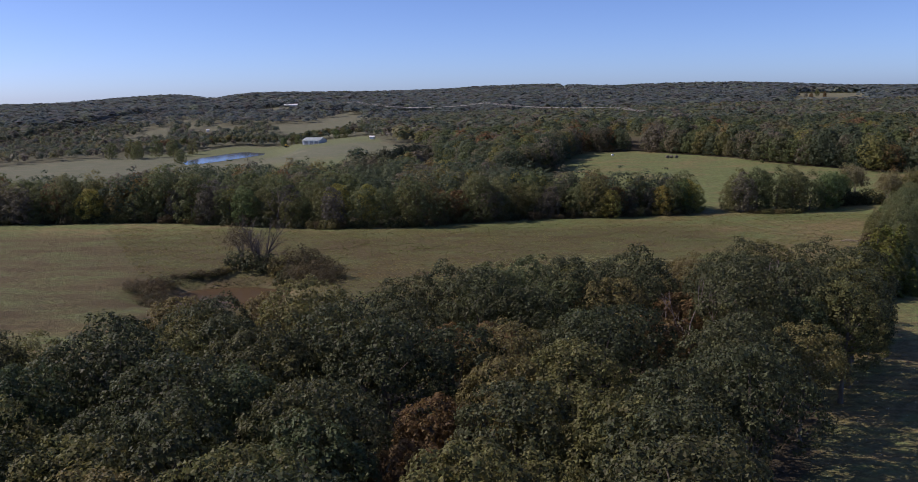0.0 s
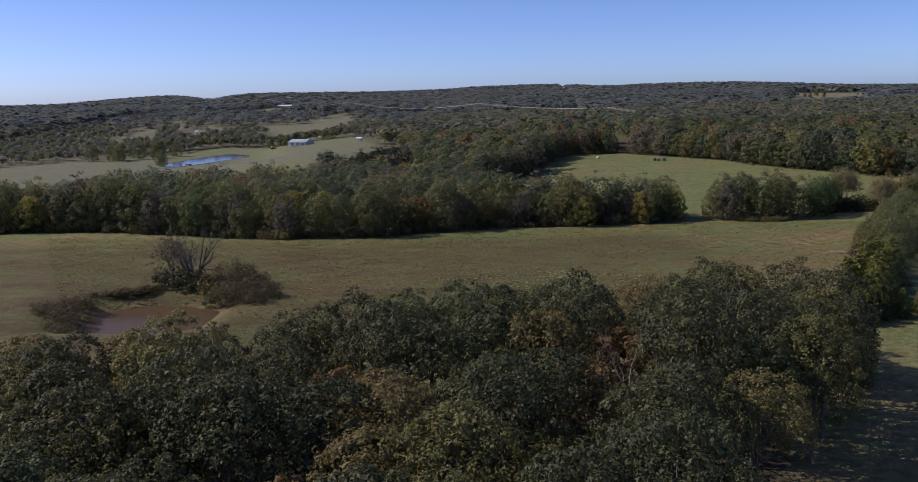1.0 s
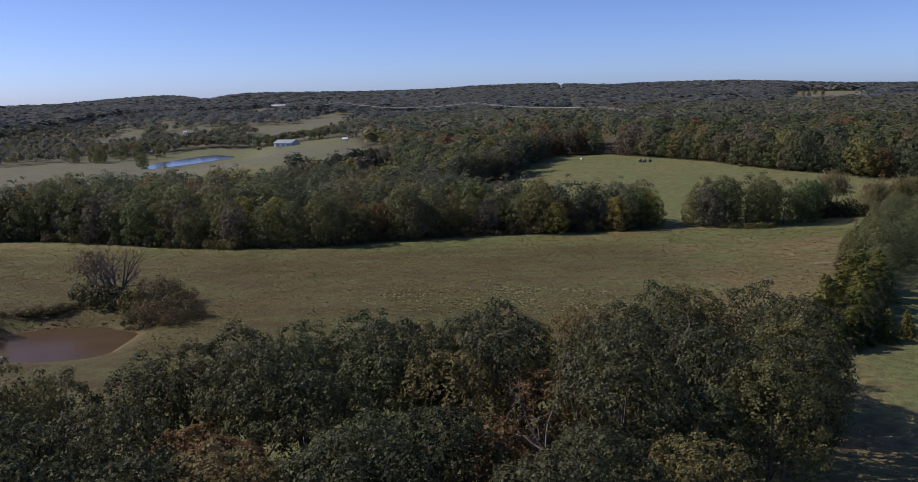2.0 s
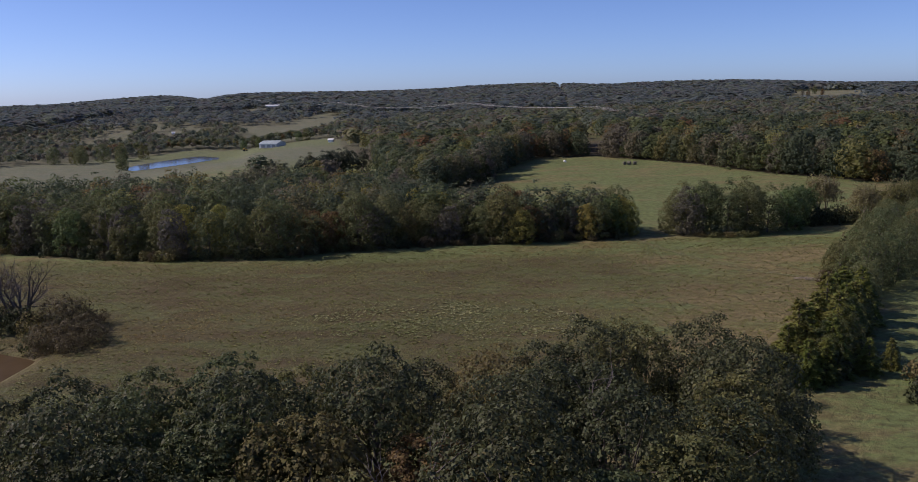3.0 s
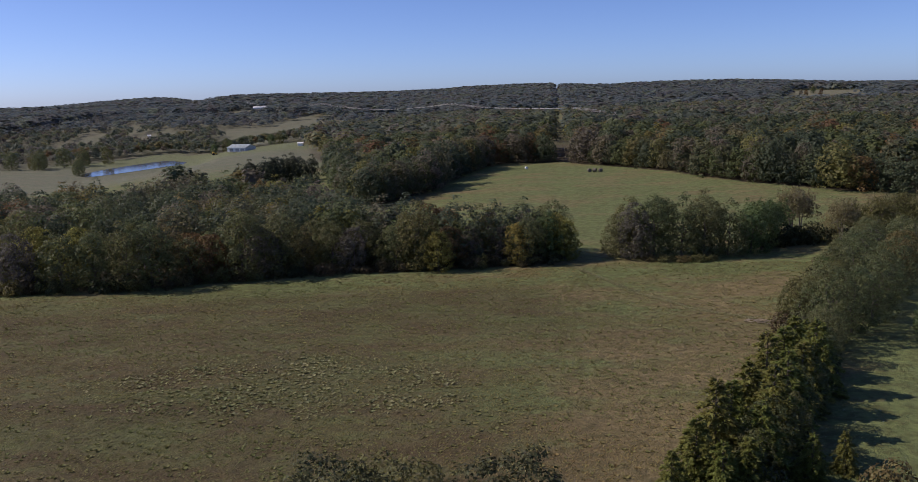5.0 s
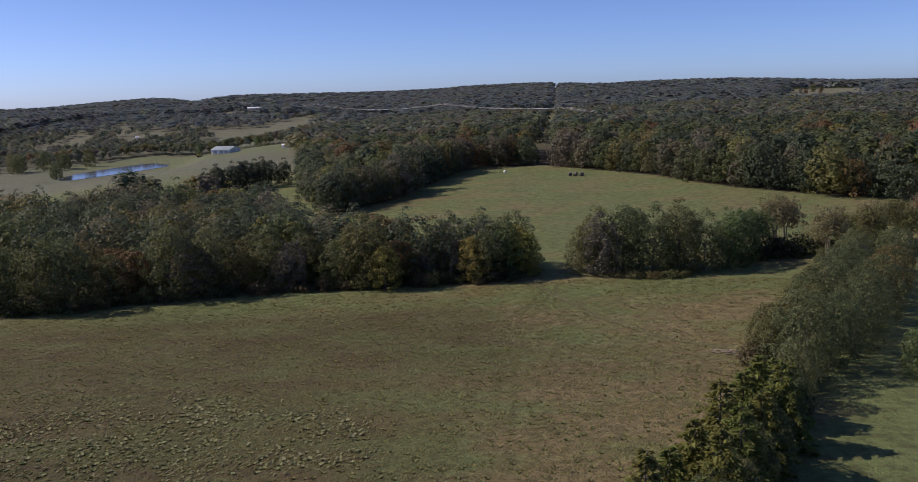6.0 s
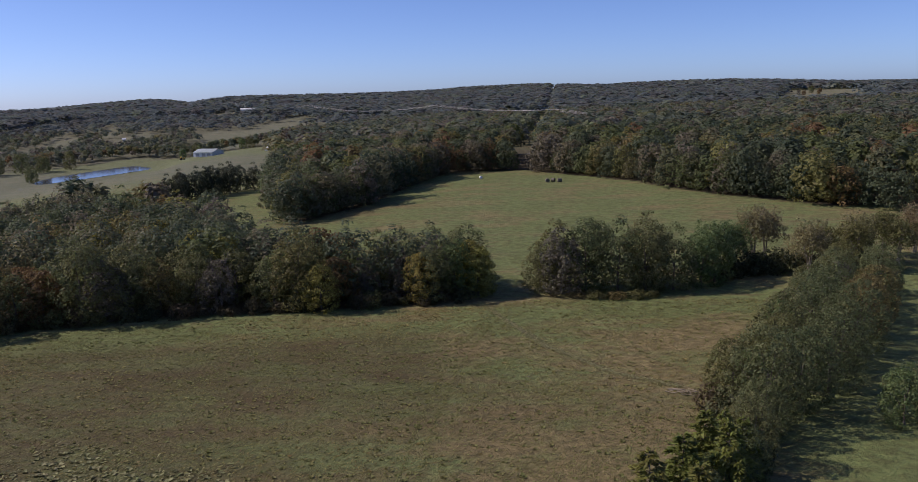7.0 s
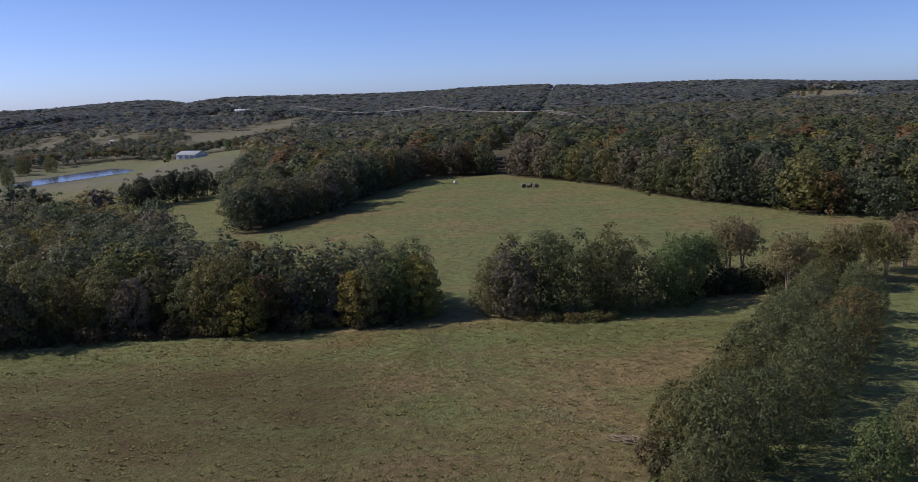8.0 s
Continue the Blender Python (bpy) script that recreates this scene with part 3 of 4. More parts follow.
# A trace of mud colour past 760 m greys the far strips like haze.
cover[:, 0], cover[:, 1], cover[:, 2], cover[:, 3] = dry, floor_ * (1 - 0.75 * ramp(430, 640, fy)), 0.3 * bank + 0.05 * ramp(760, 900, fy), np.clip(russet_and_dim, 0, 0.95)
# Painted haze: the valley ground pales with distance; hill clearings are toned down.
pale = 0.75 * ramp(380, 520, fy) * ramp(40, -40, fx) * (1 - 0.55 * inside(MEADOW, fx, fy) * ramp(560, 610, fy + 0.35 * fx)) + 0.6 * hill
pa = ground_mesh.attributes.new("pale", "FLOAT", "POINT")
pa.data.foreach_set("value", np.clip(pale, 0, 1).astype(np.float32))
ca = ground_mesh.attributes.new("cover", "FLOAT_COLOR", "POINT")
ca.data.foreach_set("color", cover.ravel())
ground_mesh.polygons.foreach_set("use_smooth", np.ones(len(ground_mesh.polygons), bool))
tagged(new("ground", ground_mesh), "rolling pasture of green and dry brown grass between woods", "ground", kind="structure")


def water_sheet(name, cx, cy, z, rx, ry, turn, mat, label):
    a = np.linspace(0, 2 * math.pi, 48, endpoint=False)
    q = 1 + 0.06 * np.sin(3 * a + 1) + 0.04 * np.sin(5 * a)
    u, v = rx * q * np.cos(a), ry * q * np.sin(a)
    c, s = math.cos(radians(turn)), math.sin(radians(turn))
    bm = bmesh.new()
    bm.faces.new([bm.verts.new((cx + c * p - s * w, cy + s * p + c * w, z)) for p, w in zip(u, v)])
    me = bpy.data.meshes.new(name)
    bm.to_mesh(me)
    bm.free()
    me.materials.append(mat)
    return tagged(new(name, me), label, "pond", kind="structure")


water_sheet("water_farm_pond", -42.3, 142.2, -1.7, 11.0, 10.6, 0, MUDDY, "small muddy brown farm pond in the pasture")


def shore_pond(name, shore, z, mat, label):
    """A pond with a straight dam on one side: its outline rounded between the corners of the shore, a hand above the silt."""
    P = np.array(shore, float)
    out = []
    for i in range(len(P)):
        a, b, c, d = P[i - 1], P[i], P[(i + 1) % len(P)], P[(i + 2) % len(P)]
        for f in np.linspace(0, 1, 6, endpoint=False):
            out.append(0.5 * (2 * b + (c - a) * f + (2 * a - 5 * b + 4 * c - d) * f * f + (3 * b - a - 3 * c + d) * f ** 3))
    bm = bmesh.new()
    bm.faces.new([bm.verts.new((p[0], p[1], z)) for p in out])
    me = bpy.data.meshes.new(name)
    bm.to_mesh(me)
    bm.free()
    me.materials.append(mat)
    return tagged(new(name, me), label, "pond", kind="structure")


VALLEY_SHORE = [(-183, 582), (-172, 604), (-163, 632), (-155, 660), (-151, 676), (-162, 692), (-177, 704), (-186, 682), (-193, 650), (-196, 622), (-193, 598)]
shore_pond("water_valley_pond", VALLEY_SHORE, -11.8, BLUEWATER, "long blue pond in the valley meadow")


def put(ob, x, y, turn=0.0, size=1.0, tall=1.0, sink=0.0):
    z = float(land(x, y)) - sink
    return copy_thing_scaled(ob, x, y, z, turn, size, tall)


def copy_thing_scaled(ob, x, y, z, turn, size, tall):
    c = copy_thing(ob, pose(x, y, z, 0, 0, turn))
    c.scale = (size, size, size * tall)
    return c


def scatter(poly, step, seed, wobble=0.38):
    rng = np.random.default_rng(seed)
    px, py = [p[0] for p in poly], [p[1] for p in poly]
    xs, ys = np.meshgrid(np.arange(min(px), max(px), step), np.arange(min(py), max(py), step * 0.87))
    xs = xs + (np.arange(xs.shape[0]) % 2)[:, None] * step * 0.5
    xs, ys = xs + rng.uniform(-wobble, wobble, xs.shape) * step, ys + rng.uniform(-wobble, wobble, ys.shape) * step
    ok = inside(poly, xs, ys)
    return np.stack([xs[ok], ys[ok]], 1)


# ---- forests that nobody could count: one joined object each ----
def crown_template(seed, leaves, size, bumps, base=0.12, bunch=1, skirt=0.0, wild=1.2):
    """A crown 1 high and about 0.62 wide."""
    if leaves > 600:
        (V, F), C = clustered_crown(np.random.default_rng(seed), 1.0, 0.33, base, bumps // 2, leaves // 22, leaves, size, -0.9 if skirt else -0.5, skirt, wild, 0.2)
        return V[F.ravel()]
    (V, F), C = crown_leaves(np.random.default_rng(seed), 1.0, 0.33, base, bumps, leaves, size, -0.9 if skirt else -0.5, bunch, 0.016, 0.17, skirt, wild, 0.5)
    return V[F.ravel()]


def dome_template(seed, leaves, size):
    rng = np.random.default_rng(seed)
    d = unit(rng.normal(size=(leaves, 3)))
    d[:, 2] = np.abs(d[:, 2]) * 1.1 - 0.1
    P = d * np.array([0.36, 0.36, 0.52]) + np.array([0, 0, 0.45])
    return leaf_sprays(rng, P, unit(d * 0.8 + rng.normal(size=d.shape) * 0.12 + np.array([0, 0, 0.6])), size)[0]


def forest(name, places, heights, templates, mat, label, seed, widths=(0.9, 1.25), sink=0.0):
    rng = np.random.default_rng(seed)
    Vs, tr = [], []
    n = len(places)
    zs = land(places[:, 0], places[:, 1])
    clump = np.array([noise.noise(Vector((float(a) / 60, float(b) / 60, 3.0))) for a, b in places])
    val = np.clip(rng.beta(0.9, 1.15, n) + 0.3 * clump, 0, 1)
    for i in range(n):
        T = templates[rng.integers(len(templates))]
        a, w = rng.uniform(0, 6.28), heights[i] * rng.uniform(*widths)
        c, s = math.cos(a), math.sin(a)
        M = np.array([[c * w, -s * w, 0], [s * w, c * w, 0], [0, 0, heights[i]]])
        Vs.append(T @ M.T + np.array([places[i, 0], places[i, 1], zs[i] - sink]))
        tr.append(np.full(len(T), val[i]))
    V = np.concatenate(Vs)
    me = fast_mesh(name, V, np.arange(len(V)).reshape(-1, 3), [mat], attr=np.concatenate(tr))
    return tagged(new(name, me), label, "woods", kind="stuff")


def fan(r0, r1, step, seed):
    """Wooded places between two distances on the side that the land rises to."""
    rng = np.random.default_rng(seed)
    xs, ys = np.meshgrid(np.arange(-0.75 * r1, 0.75 * r1, step), np.arange(200, r1, step))
    xs, ys = xs + rng.uniform(-0.45, 0.45, xs.shape) * step, ys + rng.uniform(-0.45, 0.45, ys.shape) * step
    r = np.hypot(xs - 30, ys - 50)
    ok = (r >= r0) & (r < r1) & (np.abs(xs - 30) < 0.66 * (ys - 50) + 30)
    xs, ys = xs[ok], ys[ok]
    ok = far_woods(xs, ys)
    return np.stack([xs[ok], ys[ok]], 1)


def heights_for(places, lo, hi, seed):
    rng = np.random.default_rng(seed)
    h = rng.uniform(lo, hi, len(places))
    valley = inside([(-420, 560), (-60, 640), (-20, 1150), (-420, 1300)], places[:, 0], places[:, 1])
    return np.where(valley, h * 0.62, h)


p1 = fan(230, 480, 6.6, 11)
front = inside(FAR_FIELD, p1[:, 0], p1[:, 1] - 15) | inside(FAR_FIELD, p1[:, 0] + 13, p1[:, 1] - 5) | inside(FAR_FIELD, p1[:, 0] - 8, p1[:, 1] - 12)
t1 = [crown_template(20 + k, 1100, 0.0245, 24, -0.14, 2, 0.8) for k in range(6)]
forest("woods_beside_field", p1[front], heights_for(p1[front], 11, 15, 1), t1, WOODS, "leafy oak trees along the far pasture's edge", 30)
rim = []
for (ax, ay), (bx, by) in zip(FAR_FIELD[7:16], FAR_FIELD[8:17]):
    m = max(1, round(math.hypot(bx - ax, by - ay) / 4.4))
    nx, ny = (by - ay) / math.hypot(bx - ax, by - ay), -(bx - ax) / math.hypot(bx - ax, by - ay)
    rim += [(ax + (bx - ax) * (k + 0.5) / m - 2.2 * nx, ay + (by - ay) * (k + 0.5) / m - 2.2 * ny) for k in range(m)]
rim = np.array(rim) + np.random.default_rng(8).normal(size=(len(rim), 2)) * 0.7
rim = rim[~cleared_line(rim[:, 0], rim[:, 1])]
forest("trees_at_field_edge", rim, np.random.default_rng(9).uniform(7.5, 13, len(rim)), t1, WOODS, "bushy trees and saplings right at the far pasture's edge", 36)
t1b = [crown_template(20 + k, 290, 0.038, 16, 0.25, 1) for k in range(6)]
forest("woods_middle", p1[~front], heights_for(p1[~front], 11, 15, 1), t1b, WOODS, "mixed oak woods in early autumn colour behind the pasture", 31)
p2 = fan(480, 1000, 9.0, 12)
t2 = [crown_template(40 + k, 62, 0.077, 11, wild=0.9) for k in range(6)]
forest("woods_distant", p2, heights_for(p2, 10, 14.5, 2), t2, HAZY_WOODS, "continuous mixed woods over low hills", 32, (1.15, 1.55))
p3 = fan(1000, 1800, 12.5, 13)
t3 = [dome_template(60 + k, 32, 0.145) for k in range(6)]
forest("woods_far_hills", p3, heights_for(p3, 10, 15, 3), t3, HAZY_HILLS, "woods covering the far hills, coloured pale blue for haze", 33, (1.5, 2.0))
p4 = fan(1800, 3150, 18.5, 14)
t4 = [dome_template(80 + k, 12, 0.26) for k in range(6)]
forest("woods_on_ridge", p4, heights_for(p4, 11, 17, 4), t4, HAZY_HILLS, "wooded ridge on the horizon", 34, (1.5, 2.1))
p5 = scatter(MID_WOOD, 6.4, 15)
p5 = p5[~((p5[:, 1] < 226 + 0.0 * p5[:, 0]) & (p5[:, 0] > -70))]
t5 = [crown_template(100 + k, 1050, 0.0215, 22, -0.10, 3, 0.6, 1.0) for k in range(6)]
forest("woods_of_valley_edge", p5, heights_for(p5, 10, 13.5, 5), t5, WOODS, "dense mixed woods between pasture and valley meadow", 35)
p6 = scatter([(-262, 700), (-207, 782), (-150, 748), (-110, 742), (-84, 730), (-70, 748), (-110, 772), (-150, 780), (-205, 806), (-275, 725)], 6.0, 16)
forest("trees_behind_barn", p6, np.random.default_rng(17).uniform(6.5, 10.5, len(p6)), t1b, WOODS, "belt of leafy trees along the valley meadow's far side", 37)

# ---- trees, one by one ----
HOME = []


def stock(ob):
    HOME.append(ob)
    return ob


OAKS = [
    (14.0, 4.6, 4.0, 44, OAK, "broad oak with dense dark green leaves"),
    (13.0, 4.2, 3.6, 38, OAK, "rounded oak with dark green crown"),
    (14.8, 5.0, 4.6, 50, OAK, "tall spreading oak with deep green crown"),
    (12.2, 3.8, 3.0, 34, OLIVE, "oak with olive green autumn leaves"),
    (13.5, 4.4, 4.0, 40, OLIVE, "broad oak turning olive and brown"),
    (11.0, 3.4, 2.8, 30, RUST, "small oak with rust brown leaves"),
    (12.6, 3.8, 3.4, 36, HICKORY, "hickory with fresh green leaves"),
]
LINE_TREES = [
    (13.0, 5.2, 40, BRIGHT_OAK, "broad dull green oak with boughs down to the grass"),
    (12.0, 4.8, 36, BRIGHT_OAK, "spreading grey-green tree of the tree line"),
    (13.5, 4.9, 38, BRIGHT_OAK, "tall grey-green tree of the tree line"),
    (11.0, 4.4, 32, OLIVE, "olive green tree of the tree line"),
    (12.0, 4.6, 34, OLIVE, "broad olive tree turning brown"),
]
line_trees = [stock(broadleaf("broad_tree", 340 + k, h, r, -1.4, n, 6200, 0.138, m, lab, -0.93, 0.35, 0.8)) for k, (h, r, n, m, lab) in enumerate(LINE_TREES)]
# trees inside the wood carry their leaves on top, those at the rim lower down as well
oaks = [stock(broadleaf("oak_tree", 200 + k, h, 1.12 * r, b - 0.6, n, 5800, 0.126, m, lab, -0.3, 0.1, 0.62)) for k, (h, r, b, n, m, lab) in enumerate(OAKS)]
rim_oaks = [stock(broadleaf("oak_tree", 220 + k, h, r, b - 2.0, n, 8000, 0.113, m, lab, -0.72, 0.15, 0.62)) for k, (h, r, b, n, m, lab) in enumerate(OAKS)]
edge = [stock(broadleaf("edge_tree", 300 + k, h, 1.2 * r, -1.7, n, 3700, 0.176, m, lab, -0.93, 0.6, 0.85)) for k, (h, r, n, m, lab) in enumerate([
    (12.5, 3.8, 28, BRIGHT_OAK, "leafy dark green tree at the wood's edge"),
    (11.5, 3.4, 26, BRIGHT_OAK, "dense green tree with branches to the ground"),
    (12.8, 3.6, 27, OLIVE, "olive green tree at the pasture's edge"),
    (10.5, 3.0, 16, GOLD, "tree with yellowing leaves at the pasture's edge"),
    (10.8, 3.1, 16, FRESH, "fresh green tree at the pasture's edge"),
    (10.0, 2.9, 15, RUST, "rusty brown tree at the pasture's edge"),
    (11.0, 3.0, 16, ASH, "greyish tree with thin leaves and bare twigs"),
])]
cedars = [stock(conifer("cedar_tree", 400 + k, h, r, 0.1, 5200, 0.20, CEDAR, "dense yellow-green cedar with drooping branches")) for k, (h, r) in enumerate([(8.5, 3.2), (7.2, 3.0)])]
pines = [stock(broadleaf("pine_tree", 410 + k, 11.5, 3.8, -2.0, 24, 3400, 0.20, PINE, "dark round-crowned pine with a short bare trunk", -0.85, 0.2, 1.2)) for k in range(3)]
open_trees = [stock(thin_tree("open_tree", 420 + k, 10.0, 4.7, 0.8, 30, n, 0.16, m, lab)) for k, (m, n, lab) in enumerate([(THINLEAF, 3000, "thin-crowned tree with bare pale trunks showing"), (FRESH, 4200, "bright green tree with open trunk"), (OLIVE, 3500, "olive tree with a loose crown and several stems")])]
shrubs = [stock(broadleaf("shrub", 430 + k, 2.6, 1.8, -0.35, 14, 620, 0.17, m, lab, -0.9, 0.6, 1.3)) for k, (m, lab) in enumerate([(BRUSH, "low tangled brush with brownish leaves"), (OLIVE, "low olive green bush"), (OAK, "low dark green bush")])]
for s in shrubs:
    tagged(s, category="shrub")
thicket = stock(tagged(broadleaf("thicket", 436, 5.2, 3.6, -0.7, 26, 1700, 0.16, BRUSH, "fuzzy brownish thicket beside the pond", -0.9, 0.6, 2.0), category="shrub"))
bare = [stock(bare_tree("bare_tree", 440, 11.0, 0.16, TWIGS, "leafless grey tree with fine twigs", 1, 3))]

rng = np.random.default_rng(77)
# near wood; a few spots have turned brown or yellow-green
TURNED = [(16.6, 81, 5), (-2, 78, 5), (-1, 74, 5), (-5, 58, 5), (-4, 50, 5), (1, 79, 5), (20, 90, 5), (16, 99, 5), (-5, 70, 3), (-5, 88, 3), (10, 103, 3), (15, 78, 4), (-25, 58, 3), (-16, 51, 3), (9, 98, 6)]


def kind_at(x, y, k):
    near = min(TURNED, key=lambda s: (s[0] - x) ** 2 + (s[1] - y) ** 2)
    if (near[0] - x) ** 2 + (near[1] - y) ** 2 < 13:
        return near[2]
    return k if k != 5 else 0


for i, (x, y) in enumerate(scatter(NEAR_WOOD, 7.1, 21, 0.36)):
    if y < 28 or x < -12 - 0.62 * (y + 5):
        continue
    k = rng.choice(7, p=[0.24, 0.22, 0.18, 0.13, 0.11, 0.045, 0.075])
    t = put(oaks[kind_at(x, y, k)], x, y, rng.uniform(0, 360), rng.uniform(0.86, 1.1) * (0.9 if x < -30 and y > 58 else 1.0), rng.uniform(0.94, 1.1))
    tagged(t, group="oaks of the near wood")
RIM = [(-66, 72), (-54, 74), (-45, 75), (-40, 71), (-35, 70), (-31, 76), (-28, 81), (-24, 84), (-18, 86), (-12, 88), (-4, 93), (4, 99), (14, 102), (24, 102), (34, 105), (42, 107.5), (47, 105.5), (46.5, 98.5), (43, 90), (36, 80)]
for (x0, y0), (x1, y1) in zip(RIM, RIM[1:]):
    n = max(1, round(math.hypot(x1 - x0, y1 - y0) / 4.9))
    for j in range(n):
        f = (j + rng.uniform(0.35, 0.65)) / n
        k = rng.choice(7, p=[0.24, 0.24, 0.10, 0.18, 0.10, 0.04, 0.10])
        px, py = x0 + (x1 - x0) * f + rng.uniform(-0.8, 0.8), y0 + (y1 - y0) * f + rng.uniform(-0.8, 0.8)
        k = kind_at(px, py, k)
        goal = np.interp(px, [-60, -42, -37, -31, -27, -23, -18, -12, -4, 5, 14, 26, 33, 38, 46], [11, 11, 9.6, 12.0, 12.5, 11.9, 11.4, 12.0, 13.0, 13.5, 12.3, 12.3, 13.2, 14.0, 13.8])
        size = goal / (14.0, 13.0, 14.8, 12.2, 13.5, 11.0, 12.6)[k] * rng.uniform(0.95, 1.08)
        t = put(rim_oaks[k], px, py, rng.uniform(0, 360), size, 1.0)
        tagged(t, group="oaks of the near wood")
for x, y, k, s in ((-19.5, 90, 3, 0.8), (-23.5, 88.5, 5, 0.85), (-29, 87, 5, 0.8), (-34, 84, 3, 0.75), (-30.5, 81.5, 3, 1.06), (-33.5, 75.5, 1, 0.92), (-26.5, 76, 0, 0.95)):
    tagged(put(oaks[k], x, y, x * 31, s), group="oaks of the near wood")
for x, y in ((21.8, 81.5), (35, 91)):
    put(bare[0], x, y, x * 7, 1.28)
for x, y, s in ((-47, 210.2, 0.95), (-12, 210, 0.9), (22, 220.5, 0.9), (76, 228, 0.85)):
    put(bare[0], x, y, x * 7, s)

# front of the middle wood, along the pasture
FRONT = [(-160, 224.5), (-119, 219.5), (-81, 221.5), (-54, 212.5), (-34, 206.5), (-14, 208.5), (8, 217.5), (30, 220.5), (60, 226)]
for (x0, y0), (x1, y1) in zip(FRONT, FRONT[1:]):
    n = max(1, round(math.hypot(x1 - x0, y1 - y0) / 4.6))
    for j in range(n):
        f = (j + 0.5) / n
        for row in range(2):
            # Front row greyer: the wood's shaded lower half imitated by leaf colour.
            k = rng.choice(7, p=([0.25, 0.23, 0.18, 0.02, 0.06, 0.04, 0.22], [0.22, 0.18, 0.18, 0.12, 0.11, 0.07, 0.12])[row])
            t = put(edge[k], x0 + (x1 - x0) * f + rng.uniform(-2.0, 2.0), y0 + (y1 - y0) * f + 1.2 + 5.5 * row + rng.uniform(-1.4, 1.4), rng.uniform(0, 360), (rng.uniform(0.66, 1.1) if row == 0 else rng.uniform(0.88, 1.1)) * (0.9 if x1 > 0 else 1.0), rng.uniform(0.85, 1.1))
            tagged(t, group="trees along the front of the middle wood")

        for x in (0.2, 0.7):
            k = int(rng.integers(3))
            put(shrubs[k], x0 + (x1 - x0) * (j + x) / n + rng.uniform(-1, 1), y0 + (y1 - y0) * (j + x) / n - 1.4 + rng.uniform(-0.9, 0.7), rng.uniform(0, 360), rng.uniform(0.45, 1.0), rng.uniform(0.8, 1.2))
for x, y, k, s in ((14.3, 236, 3, 1.08), (20, 230.5, 3, 1.05), (37.6, 219.4, 3, 0.76), (35, 235, 5, 1.15), (52.3, 224.6, 3, 0.8), (-4, 240, 3, 1.0), (29, 232, 6, 0.85), (-77, 226, 4, 0.9), (38.5, 236, 5, 1.05), (2, 252, 3, 1.05), (-14, 262, 3, 1.0), (-60, 222, 3, 0.8)):
    tagged(put(edge[k], x, y, x * 41, s), group="trees along the front of the middle wood")

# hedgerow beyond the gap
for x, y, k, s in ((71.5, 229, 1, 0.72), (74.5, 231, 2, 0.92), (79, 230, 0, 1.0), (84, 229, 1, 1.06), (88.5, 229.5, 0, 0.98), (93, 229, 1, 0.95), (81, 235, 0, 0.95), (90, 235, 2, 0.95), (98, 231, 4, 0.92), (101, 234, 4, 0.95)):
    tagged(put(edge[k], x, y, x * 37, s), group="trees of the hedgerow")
for x, y, k, s in ((102.5, 239, 1, 1.0), (106.5, 242.5, 1, 0.9), (112, 248, 0, 1.08), (115.5, 252, 0, 0.95), (118, 237, 0, 1.0), (122, 242, 2, 0.86), (127, 240, 2, 0.95), (130, 246, 0, 0.95), (136, 243, 2, 0.9), (137, 251, 2, 0.9), (144, 253, 0, 0.95), (145, 245, 0, 1.05), (152, 258, 2, 0.95)):
    tagged(put(open_trees[k], x, y, x * 53, s), group="thin trees of the hedgerow")
for x, y, k, s in ((101, 236, 2, 1.2), (103.5, 237, 2, 1.3), (106.5, 238.5, 2, 1.4), (109.5, 239.5, 2, 1.3), (112.5, 240, 2, 1.5), (116, 240.5, 2, 1.3), (121.5, 240, 2, 1.4), (126.5, 238.5, 2, 1.5), (108, 240.5, 2, 1.0), (111, 243, 1, 1.1), (114, 242, 2, 0.9), (119, 243, 1, 1.0), (124, 241, 2, 1.1), (105, 238.5, 2, 0.8), (131, 241, 1, 1.1)):
    put(shrubs[k], x, y, x * 47, s)
tagged(put(edge[6], 74.8, 228.0, 30, 1.0), group="trees of the hedgerow")
for x, y, k, s in ((58, 233, 0, 0.8), (60.5, 237.5, 1, 0.66), (54, 237, 2, 0.8), (57, 242, 0, 0.62), (49, 238, 1, 0.85)):
    tagged(put(edge[k], x, y, x * 31, s), group="trees along the front of the middle wood")
tagged(put(edge[3], 60.2, 230.5, 30, 0.9), group="trees along the front of the middle wood")
tagged(put(edge[3], 61.5, 228, 90, 0.8), group="trees along the front of the middle wood")

# tree line on the near field's east side: cedars first, then broad trees
for x, y, s in ((60.5, 129, 0.78), (63, 132.5, 0.86), (65.5, 136.5, 0.82), (68.5, 141, 0.85), (72, 146.5, 0.85), (75.5, 151.5, 0.88), (78.5, 156.5, 0.85), (64.5, 128.5, 0.6), (81, 160, 0.6), (66.5, 131.5, 0.8), (69, 136, 0.86), (72, 141, 0.84), (75.5, 146.5, 0.86), (79, 152, 0.82), (82, 158, 0.62), (62, 127, 0.55), (58, 126.5, 0.5)):
    tagged(put(cedars[int(2 * x) % 2], x, y, x * 71, 1.14 * s), group="cedars of the tree line")
